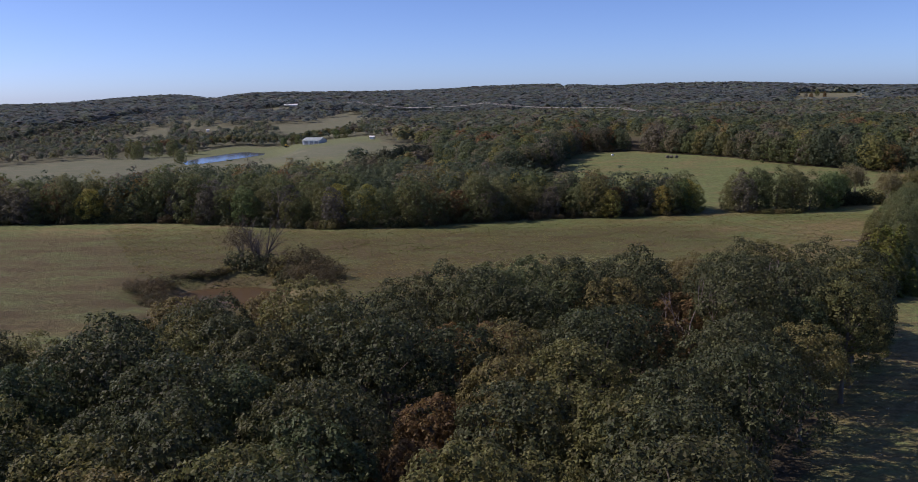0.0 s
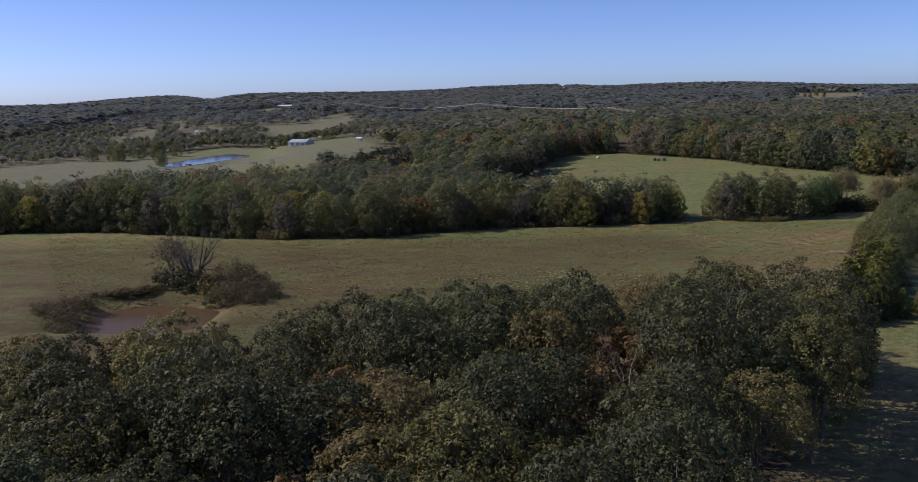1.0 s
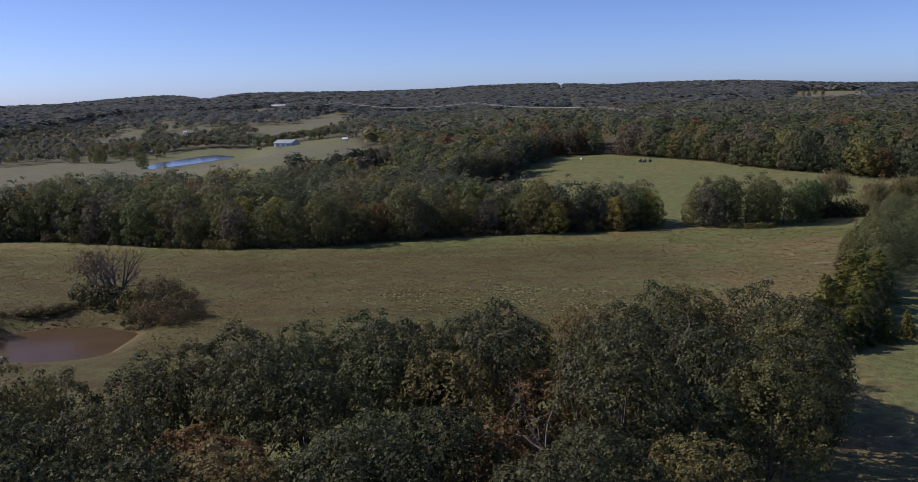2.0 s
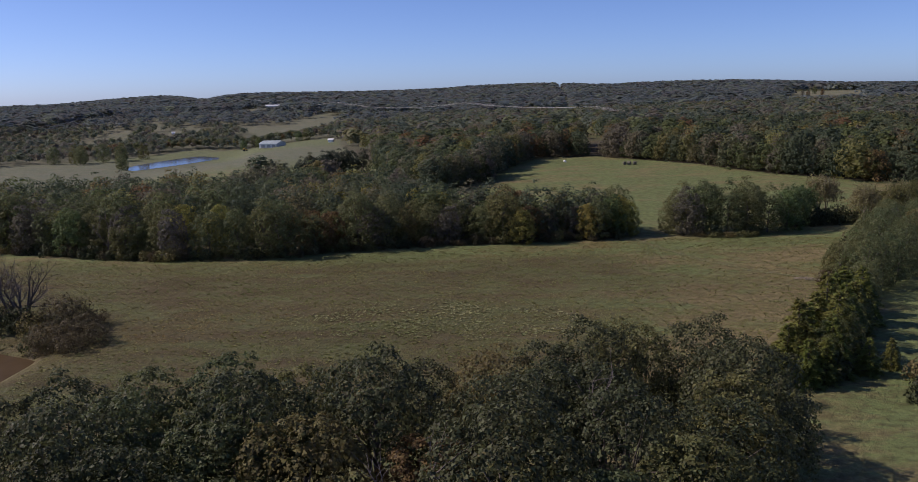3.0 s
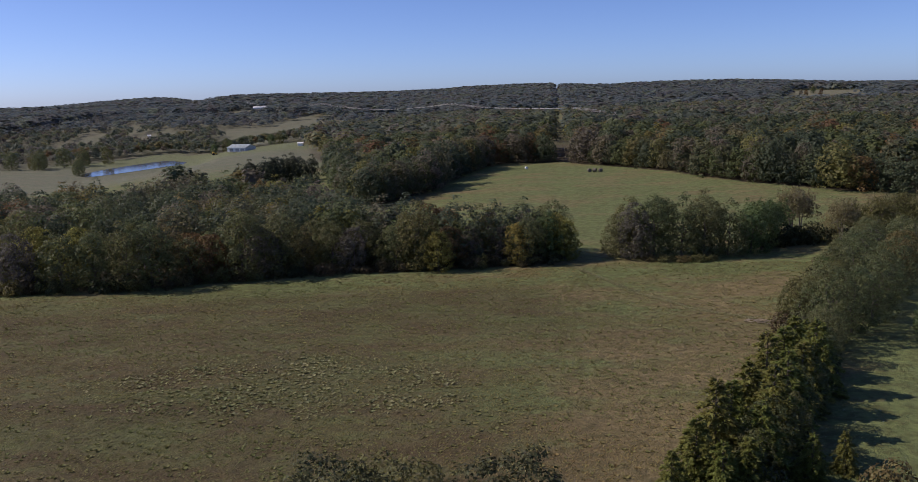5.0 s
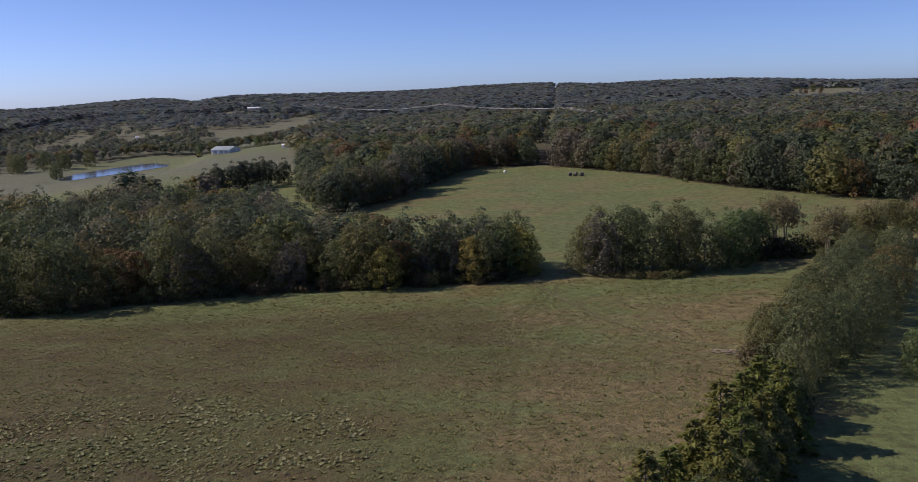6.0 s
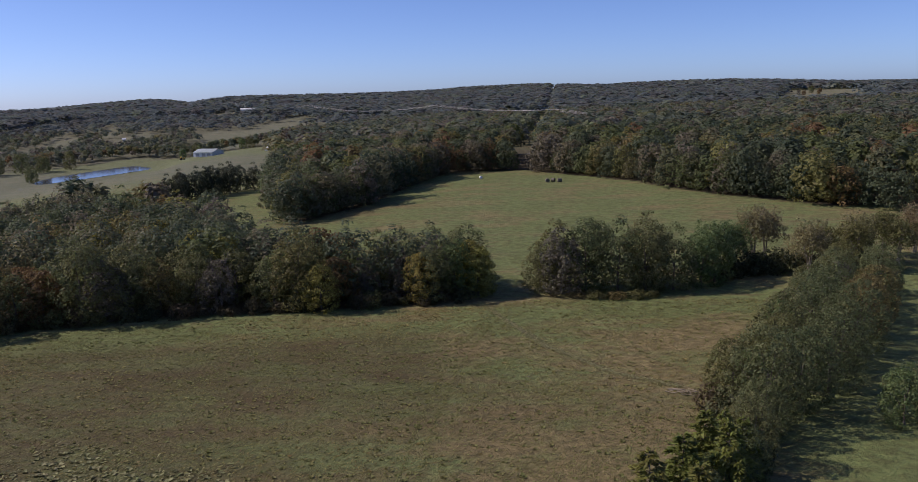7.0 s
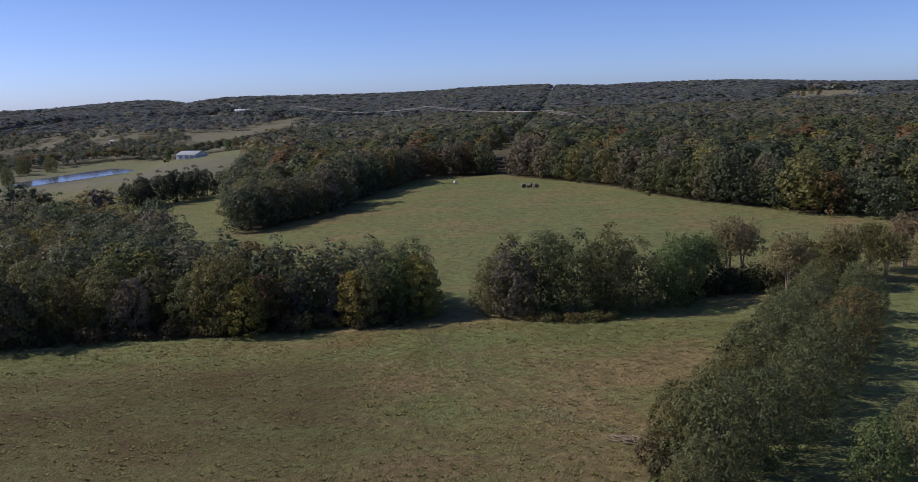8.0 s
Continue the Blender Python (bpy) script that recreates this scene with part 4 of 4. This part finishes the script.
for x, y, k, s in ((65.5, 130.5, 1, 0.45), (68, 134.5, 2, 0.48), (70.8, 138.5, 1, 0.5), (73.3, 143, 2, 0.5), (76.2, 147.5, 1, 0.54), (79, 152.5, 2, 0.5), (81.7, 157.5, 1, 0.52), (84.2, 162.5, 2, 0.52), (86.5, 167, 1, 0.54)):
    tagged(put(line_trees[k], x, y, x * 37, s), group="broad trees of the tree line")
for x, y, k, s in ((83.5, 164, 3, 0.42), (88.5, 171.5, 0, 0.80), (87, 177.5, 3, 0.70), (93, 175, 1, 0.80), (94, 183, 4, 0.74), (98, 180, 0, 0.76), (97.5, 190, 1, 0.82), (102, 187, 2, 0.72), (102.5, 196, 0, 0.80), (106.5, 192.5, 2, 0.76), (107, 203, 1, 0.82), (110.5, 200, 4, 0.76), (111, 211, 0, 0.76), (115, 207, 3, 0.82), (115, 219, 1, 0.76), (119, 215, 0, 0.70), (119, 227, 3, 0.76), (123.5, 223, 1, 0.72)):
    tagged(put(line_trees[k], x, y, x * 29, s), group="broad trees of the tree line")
for x, y, k, s in ((85, 168.5, 1, 1.0), (85.5, 173, 2, 1.1), (84.5, 176.5, 0, 0.9), (89.5, 184, 1, 1.1), (92.5, 188.5, 2, 1.0), (95, 194, 1, 1.3), (98, 199.5, 2, 1.2), (101.5, 205, 1, 1.1), (104.5, 210.5, 0, 1.2), (107.5, 215, 2, 1.2), (110, 220, 1, 1.0), (113.5, 226, 2, 1.1)):
    put(shrubs[k], x, y, x * 59, s, 1.1)
for x, y, k, s in ((90, 181, 4, 0.5), (95.5, 187.5, 1, 0.55), (100, 201, 4, 0.55), (104.5, 206, 2, 0.5), (109, 216, 0, 0.55), (113, 213, 6, 0.7)):
    tagged(put(edge[k], x, y, x * 59, s), group="broad trees of the tree line")
for x, y, k, s in ((52, 114, 0, 0.9), (54.5, 118, 1, 0.7), (57, 121, 0, 0.6), (75.5, 128, 1, 1.1), (72, 122, 2, 0.9)):
    put(shrubs[k], x, y, x * 17, s)
# Shrubs added to close the gaps in the cedars' comb-like shadow.
for x, y, k, s in ((65.5, 129.5, 2, 1.15), (68, 133.5, 1, 1.1), (70.5, 138.5, 2, 1.25), (73.5, 143.5, 2, 1.1), (77, 149, 1, 1.2), (80.5, 155, 2, 1.15), (83, 160.5, 2, 1.2), (85, 166.5, 1, 1.3), (86, 171, 2, 1.4)):
    put(shrubs[k], x, y, x * 23, s)
for x, y, s in ((70.5, 131, 0.5), (74, 133, 0.42)):
    put(cedars[0], x, y, x * 31, s)
for x, y, k, s in ((101.5, 171, 4, 0.62), (106, 174, 1, 0.58)):
    put(edge[k], x, y, x * 17, s)

for x, y, k, s in ((47.8, 107, 0, 0.86), (51, 110.5, 5, 0.72), (45.5, 104.5, 1, 0.92), (54, 114, 0, 0.5), (49.5, 101.5, 2, 0.8), (56.5, 122, 1, 0.4)):
    tagged(put(edge[k], x, y, x * 17, s), group="young trees at the near wood's corner")

# clump of pines by the corridor to the valley
for i, (x, y, s) in enumerate(((-37, 370, 0.82), (-33.5, 374, 0.92), (-35, 379, 0.85), (-30.5, 379, 0.95), (-29, 384.5, 0.9), (-27, 387, 1.0), (-25.5, 393, 0.92), (-22.5, 392.5, 0.98), (-21, 400, 0.9), (-17, 404, 0.85), (-32, 370.5, 0.7))):
    tagged(put(pines[i % 3], x, y, x * 61, s), group="clump of pines")

# by the farm pond: a half-dead tree, bushes
dead = bare_tree("half_dead_tree", 450, 10.2, 0.21, GREYWOOD, "half-dead grey tree with several spreading trunks by the pond", 6, 3, 0.55)
dead.matrix_basis = pose(-40.2, 160.5, float(land(-40.2, 160.5)))
ivy = thin_tree("leaning_tree", 451, 8.6, 4.4, 1.0, 26, 1500, 0.12, BRUSH, "ragged thin-leaved tree leaning beside the dead trunks", 6)
ivy.matrix_basis = pose(-44, 161.5, float(land(-44, 161.5)), 0, -8)
for x, y, k, s in ((-44.5, 158, 2, 1.15), (-41.5, 157.6, 2, 1.2), (-38.6, 156.8, 2, 1.15), (-36, 155.5, 1, 1.1), (-34, 151.5, 2, 1.0)):
    put(shrubs[k], x, y, x * 41, s)
for x, y, k, s in ((-53, 153.4, 0, 0.62), (-51.6, 154.2, 1, 0.75), (-50, 154.6, 0, 0.9), (-48.6, 155.0, 1, 0.7), (-47.2, 155.5, 0, 0.95), (-46, 156, 1, 0.75), (-55, 152.6, 0, 0.45)):
    put(shrubs[k], x, y, x * 41, s, 0.5)
for x, y, s, tall in ((-30, 154, 1.0, 1.0), (-27, 149.5, 0.8, 0.9), (-32.5, 157, 0.85, 1.05), (-25.5, 144, 0.6, 0.8), (-28, 157, 0.6, 0.8), (-54, 147, 0.62, 0.8), (-55, 142.5, 0.72, 0.75), (-53.6, 138, 0.72, 0.75), (-52.3, 134, 0.65, 0.75), (-57.5, 140, 0.55, 0.7), (-50, 130.5, 0.55, 0.6), (-37, 88, 0.8, 0.9), (-33, 91, 0.7, 0.9), (-29, 146, 0.85, 0.9), (-31.5, 149.5, 0.75, 1.0), (-24.5, 148, 0.7, 0.8)):
    put(thicket, x, y, x * 43, s, tall)
# brush at the foot of the hedgerow
for x, y, s in ((77, 225.5, 0.62), (80, 224.5, 0.7), (83, 223.8, 0.66), (86, 224, 0.72), (88.5, 224.6, 0.6)):
    put(shrubs[1], x, y, x * 19, 1.35 * s, 0.5)

# single trees in the valley meadow
for x, y, k, s in ((-192, 592, 0, 0.85), (-222, 668, 1, 1.15), (-232, 660, 0, 1.2), (-214, 690, 2, 1.0), (-240, 640, 1, 1.05), (-250, 655, 2, 1.1), (-243, 650, 0, 1.1), (-226, 678, 2, 1.05), (-196, 600, 1, 0.9), (-262, 648, 0, 1.1), (-150, 735, 4, 0.75), (-138, 738, 4, 0.8), (-143, 745, 2, 0.8), (-105, 735, 4, 0.8), (-98, 730, 2, 0.8)):
    put(edge[k], x, y, x * 23, s)
for x, y, k, s in ((560, 1400, 5, 0.9), (590, 1420, 5, 0.8), (610, 1500, 0, 0.9), (640, 1540, 5, 0.8), (575, 1460, 6, 0.8), (650, 1600, 2, 0.9)):
    put(edge[k], x, y, x * 13, s)
for ob in HOME:
    for o in (*ob.children_recursive, ob):
        bpy.data.objects.remove(o)


# ---- farm buildings ----
def barn(name, x, y, turn, long, wide, eave, ridge, wallmat, roofmat, label, doors=True):
    """Gabled metal building: four walls, two roof sheets with overhang, sliding doors."""
    ob = new(name)
    hw, hl = wide / 2, long / 2
    for side in (-1, 1):
        bm = bmesh.new()
        box(bm, (long, 0.15, eave), (0, side * (hw - 0.075), eave / 2))
        part("wall", bm, wallmat, ob)
        bm = bmesh.new()
        ring = [(-hw + 0.16, 0), (hw - 0.16, 0), (hw - 0.16, eave), (0, ridge - 0.05), (-hw + 0.16, eave)]
        a = [bm.verts.new((side * hl, p, z)) for p, z in ring]
        b = [bm.verts.new((side * (hl - 0.15), p, z)) for p, z in ring]
        bm.faces.new(a)
        bm.faces.new(b[::-1])
        for i in range(5):
            bm.faces.new((a[i], a[(i + 1) % 5], b[(i + 1) % 5], b[i]))
        bmesh.ops.recalc_face_normals(bm, faces=bm.faces)
        part("wall", bm, wallmat, ob)
        bm = bmesh.new()
        slope = math.hypot(hw + 0.4, (ridge - eave) * (hw + 0.4) / hw)
        ang = math.atan2(ridge - eave, hw)
        m = Matrix.Translation((0, 0, ridge + 0.06)) @ Matrix.Rotation(-side * ang, 4, "X") @ Matrix.Translation((0, side * slope / 2, 0)) @ Matrix.Diagonal((long + 0.8, slope, 0.1, 1))
        bmesh.ops.create_cube(bm, size=1.0, matrix=m)
        roof = part("roof", bm, roofmat, ob)
        for k in range(int(long / 1.2)):
            bm = bmesh.new()
            m = Matrix.Translation((-hl + 0.6 + k * 1.2, 0, ridge + 0.06)) @ Matrix.Rotation(-side * ang, 4, "X") @ Matrix.Translation((0, side * slope / 2, 0.07)) @ Matrix.Diagonal((0.08, slope, 0.05, 1))
            bmesh.ops.create_cube(bm, size=1.0, matrix=m)
            part("seam", bm, roofmat, roof)
    if doors:
        for dx in (-long * 0.28, long * 0.05, long * 0.33):
            bm = bmesh.new()
            box(bm, (long * 0.2, 0.1, eave * 0.78), (dx, -hw - 0.055, eave * 0.39), bevel=0.03)
            part("door", bm, DARKDOOR, ob, "grey sliding door")
    ob.matrix_basis = pose(x, y, float(land(x, y)) - 0.1, 0, 0, turn)
    return tagged(ob, label, "barn")


barn("metal_barn", -115, 682, -15, 14, 15, 3.1, 5.0, PAINTED, ROOFING, "white metal barn with pale green gabled roof")
barn("white_shed", -66, 645, -10, 3.6, 2.6, 2.0, 2.6, PAINTED, PAINTED, "small white metal shed at the meadow's edge", False)
barn("long_white_barn", -284, 1478, 12, 22, 9, 3.0, 4.6, PAINTED, PAINTED, "long white metal building on a hillside", False)
barn("far_white_house", -271, 935, 20, 3.0, 2.4, 1.8, 2.6, PAINTED, PAINTED, "small white house among trees", False)


def tractor(x, y, turn):
    ob = new("tractor")
    bm = box(bmesh.new(), (2.2, 0.8, 0.8), (0.6, 0, 1.2), bevel=0.1)
    part("body", bm, YELLOWPAINT, ob)
    bm = box(bmesh.new(), (1.3, 1.2, 1.3), (-0.8, 0, 1.9), bevel=0.12)
    part("cab", bm, YELLOWPAINT, ob)
    for px, r in ((-0.9, 0.8), (1.3, 0.5)):
        for side in (-1, 1):
            bm = bmesh.new()
            bmesh.ops.create_cone(bm, cap_ends=True, segments=20, radius1=r, radius2=r, depth=0.4, matrix=Matrix.Translation((px, side * 0.8, r)) @ Matrix.Rotation(radians(90), 4, "X"))
            part("wheel", bm, RUBBER, ob, "black rubber tyre")
    ob.matrix_basis = pose(x, y, float(land(x, y)), 0, 0, turn)
    return tagged(ob, "small yellow tractor parked near the barn", "tractor")


tractor(-143, 712, 30)


# ---- power line across the woods ----
def utility_pole(x, y, top, turn):
    ob = new("utility_pole")
    z0 = float(land(x, y))
    h = top - z0
    for side in (-1, 1):
        bm = bmesh.new()
        bmesh.ops.create_cone(bm, cap_ends=True, segments=10, radius1=0.22, radius2=0.15, depth=h + 0.6, matrix=Matrix.Translation((0, side * 2.0, h / 2)))
        part("post", bm, POLEWOOD, ob)
    part("crossarm", box(bmesh.new(), (0.25, 9.0, 0.25), (0, 0, h - 0.6), bevel=0.03), POLEWOOD, ob)
    for p in (-4.2, 0, 4.2):
        bm = bmesh.new()
        bmesh.ops.create_cone(bm, cap_ends=True, segments=8, radius1=0.12, radius2=0.09, depth=0.8, matrix=Matrix.Translation((0, p, h - 1.1)))
        part("insulator", bm, PAINTED, ob)
    ob.matrix_basis = pose(x, y, z0, 0, 0, turn)
    return tagged(ob, "two-legged wooden power pole rising above the woods", "utility pole", "poles of the power line")


LINE = [(-330, 1560, 30), (-150, 1260, 24), (30, 1000, 22.0), (122, 690, 20.5), (190, 520, 13.0)]
SAG = (8.0, 7.0, 2.5, 1.5)
for (x0, y0, z0), (x1, y1, z1) in zip(LINE, LINE[1:] + [(250, 370, 19)]):
    utility_pole(x0, y0, z0, math.degrees(math.atan2(y1 - y0, x1 - x0)))
for off in (-4.2, 0.0, 4.2):
    pieces = []
    for (x0, y0, z0), (x1, y1, z1), drop in zip(LINE, LINE[1:], SAG):
        d = np.array([x1 - x0, y1 - y0]) / math.hypot(x1 - x0, y1 - y0)
        nrm = np.array([-d[1], d[0]]) * off
        f = np.linspace(0, 1, 25)
        sag = drop * 4 * f * (1 - f)
        pieces.append(tube(np.stack([x0 + (x1 - x0) * f + nrm[0], y0 + (y1 - y0) * f + nrm[1], z0 + (z1 - z0) * f - sag - 1.5], 1), np.full(25, 0.055), 6))
    tagged(new("power_cable", fast_mesh("power_cable", *join(pieces), [WIRE])), "bright aluminium power cable sagging between poles", "cable", "power cables")


# ---- things lying in the fields ----
def log_pile(x, y):
    rng = np.random.default_rng(9)
    ob = new("fallen_branches")
    for i in range(18):
        a = rng.normal(-0.75, 0.42)
        L = rng.uniform(0.9, 4.2)
        c = np.array([rng.normal() * 1.3, rng.normal() * 0.9, 0.12 + 0.05 * (i % 7)])
        d = np.array([math.cos(a), math.sin(a), rng.uniform(-0.03, 0.16)])
        path = [c - d * L / 2, c - d * L * 0.15 + rng.normal(size=3) * 0.14, c + d * L * 0.2 + rng.normal(size=3) * 0.16, c + d * L / 2 + rng.normal(size=3) * 0.1]
        part_mesh("branch", fast_mesh("branch", *tube(path, [0.09, 0.075, 0.05, 0.02], 6), [LOGWOOD]), ob)
    ob.matrix_basis = pose(x, y, float(land(x, y)))
    ob.scale = (0.66, 0.66, 0.66)
    return tagged(ob, "bleached fallen branches lying in dry grass", "branches")


log_pile(83.3, 181)


def hay_bale(x, y, turn, mat, label):
    ob = new("hay_bale")
    bm = bmesh.new()
    bmesh.ops.create_cone(bm, cap_ends=True, segments=28, radius1=0.6, radius2=0.6, depth=1.2, matrix=Matrix.Translation((0, 0, 0.57)) @ Matrix.Rotation(radians(90), 4, "X"))
    bmesh.ops.bevel(bm, geom=[e for e in bm.edges if e.is_boundary or len(e.link_faces) == 2 and e.calc_face_angle(0) > 1.0], offset=0.08, segments=2, affect="EDGES")
    part("body", bm, mat, ob)
    ob.matrix_basis = pose(x, y, float(land(x, y)), 0, 0, turn)
    return tagged(ob, label, "hay bale")


hay_bale(64.5, 372, 20, PAINTED, "white wrapped hay bale near the wood's edge").scale = (0.75, 0.75, 0.75)
for x, y, a in ((84.5, 356, 10), (86.3, 356.6, 60), (88.2, 356, 100)):
    hay_bale(x, y, a, HAY, "weathered grey hay bale near the wood's edge")


# ---- grass and weeds ----
def sward(name, places, size, low, high, mat, label, seed, bias=None, stand=0.7):
    """Leafy grass sprays, mostly lying, a hand or two above the soil."""
    rng = np.random.default_rng(seed)
    n = len(places)
    P = np.stack([places[:, 0], places[:, 1], ground_z(places[:, 0], places[:, 1]) + rng.uniform(low, high, n)], 1)
    N = unit(rng.normal(size=(n, 3)) * np.array([0.8, 0.8, 0.2]) + np.array([-0.35, -0.1, stand]))
    t = unit(np.array([0.42, 0.9, 0.0]) + rng.normal(size=(n, 3)) * np.array([0.35, 0.35, 0.05]))
    b = unit(np.cross(N, t))
    s = (size * rng.uniform(0.6, 1.4, n))[:, None]
    V = np.stack([P - t * s * 2.0, P + t * s * 0.6 + b * s * 0.45, P + t * s * 0.6 - b * s * 0.45], 1).reshape(-1, 3)
    F = np.arange(n * 3).reshape(-1, 3)
    val = rng.uniform(0, 1, n) if bias is None else np.clip(bias + rng.normal(size=n) * 0.2, 0, 1)
    me = fast_mesh(name, V, F, [mat], attr=np.repeat(val, 3))
    return tagged(new(name, me), label, "grass", kind="stuff")


def drift(places, sx, sy, z):
    return np.array([noise.noise(Vector((float(a) * sx, float(b) * sy, z))) for a, b in places])


PASTURE = [(-60, 150), (-30, 150), (-20, 95), (5, 108), (38, 112), (52, 118), (62, 142), (84, 176), (106, 217), (108, 222), (70, 224), (30, 216), (8, 213), (-14, 204), (-54, 207), (-90, 210)]
rng = np.random.default_rng(3)
lots = scatter(PASTURE, 0.33, 41, 0.5)
lots = lots[drift(lots, 0.12, 0.2, 7.0) + rng.uniform(-0.6, 0.6, len(lots)) > 0.0]
sward("pasture_grass", lots, 0.15, 0.0, 0.04, GRASSY, "long green and brown pasture grass", 42, 0.5 + 0.7 * drift(lots, 0.03, 0.06, 2.0), 5.0)
lots = scatter(FAR_FIELD, 1.0, 45, 0.5)
lots = lots[(drift(lots, 0.08, 0.16, 5.0) + rng.uniform(-0.6, 0.6, len(lots)) > 0.0)]
sward("far_pasture_grass", lots, 0.15, 0.0, 0.06, GRASSY, "short green grass of the far pasture", 46, 0.12 + 0.35 * drift(lots, 0.03, 0.06, 2.0), 4.0)
weeds = scatter([(-4, 160), (4, 150), (24, 146), (44, 150), (40, 164), (18, 171)], 0.5, 43, 0.42)
weeds = weeds[drift(weeds, 0.2, 0.3, 1.0) + rng.uniform(-0.35, 0.35, len(weeds)) > 0.08]
sward("pale_weeds", weeds, 0.19, 0.04, 0.25, WEEDY, "pale seeding weeds in the pasture", 44, None, 3.0)


def tussocks(name, places, blades, low, high, mat, label, seed):
    """Clumps of long grass: a ring of bent blades round each root."""
    rng = np.random.default_rng(seed)
    n = len(places)
    root = np.repeat(np.stack([places[:, 0], places[:, 1], ground_z(places[:, 0], places[:, 1]) - 0.03], 1), blades, 0)
    tall = np.repeat(rng.uniform(low, high, n), blades) * rng.uniform(0.7, 1.2, n * blades)
    a = rng.uniform(0, 2 * math.pi, n * blades)
    out = np.stack([np.cos(a), np.sin(a), np.zeros(n * blades)], 1)
    side = np.stack([-np.sin(a), np.cos(a), np.zeros(n * blades)], 1)
    reach = (tall * rng.uniform(1.4, 3.0, n * blades))[:, None]
    up = np.array([0, 0, 1.0]) * tall[:, None]
    V = np.stack([root - side * 0.13, root + side * 0.13, root + out * reach * 0.6 + up + side * 0.12, root + out * reach + up * 0.8 - side * 0.06], 1).reshape(-1, 3)
    F = np.arange(n * blades * 4).reshape(-1, 4)
    val = np.repeat(np.clip(0.32 + 0.7 * drift(places, 0.03, 0.06, 2.0) + rng.normal(size=n) * 0.2, 0, 1), blades)
    me = fast_mesh(name, V, F, [mat], attr=np.repeat(val, 4))
    return tagged(new(name, me), label, "grass", kind="stuff")


lots = scatter(PASTURE, 0.95, 47, 0.55)
lots = lots[drift(lots, 0.25, 0.4, 4.0) + rng.uniform(-0.5, 0.5, len(lots)) > 0.0]
tussocks("grass_tussocks", lots, 7, 0.05, 0.15, GRASSY, "low clumps of dry and green grass in the pasture", 48)
lots = scatter([(-2, 158), (6, 150), (24, 147), (44, 151), (38, 163), (18, 169)], 0.8, 49, 0.5)
lots = lots[drift(lots, 0.15, 0.25, 1.0) + rng.uniform(-0.4, 0.4, len(lots)) > 0.05]
tussocks("weed_clumps", lots, 9, 0.08, 0.2, WEEDY, "low clumps of pale weeds in the pasture", 50)


def beside(a, b, width, step, seed):
    """Places strewn along a line on the ground."""
    rng = np.random.default_rng(seed)
    n = int(math.hypot(b[0] - a[0], b[1] - a[1]) / step)
    f = np.linspace(0, 1, n)[:, None]
    return np.array(a) * (1 - f) + np.array(b) * f + rng.normal(size=(n, 2)) * width


bends = [(62, 222), (66, 210), (70, 199), (76, 188.5), (83, 183)]
trail = np.concatenate([beside(a, b, 0.34, 0.026, 60 + k) for k, (a, b) in enumerate(zip(bends, bends[1:]))])
sward("trodden_grass", trail, 0.16, 0.05, 0.10, WEEDY, "pale trodden grass along a cattle trail", 47, 0.5, 25.0)
ruts = [(65, 221), (60.5, 207), (57, 192), (54.5, 172), (53, 150)]
tracks = np.concatenate([beside((a[0] + o, a[1]), (b[0] + o, b[1]), 0.15, 0.2, 5 + k) for o in (0.0, 1.7) for k, (a, b) in enumerate(zip(ruts, ruts[1:]))])
sward("wheel_tracks", tracks, 0.13, 0.02, 0.10, GRASSY, "darker pressed grass in two faint wheel tracks", 48, 0.1, 4.0)
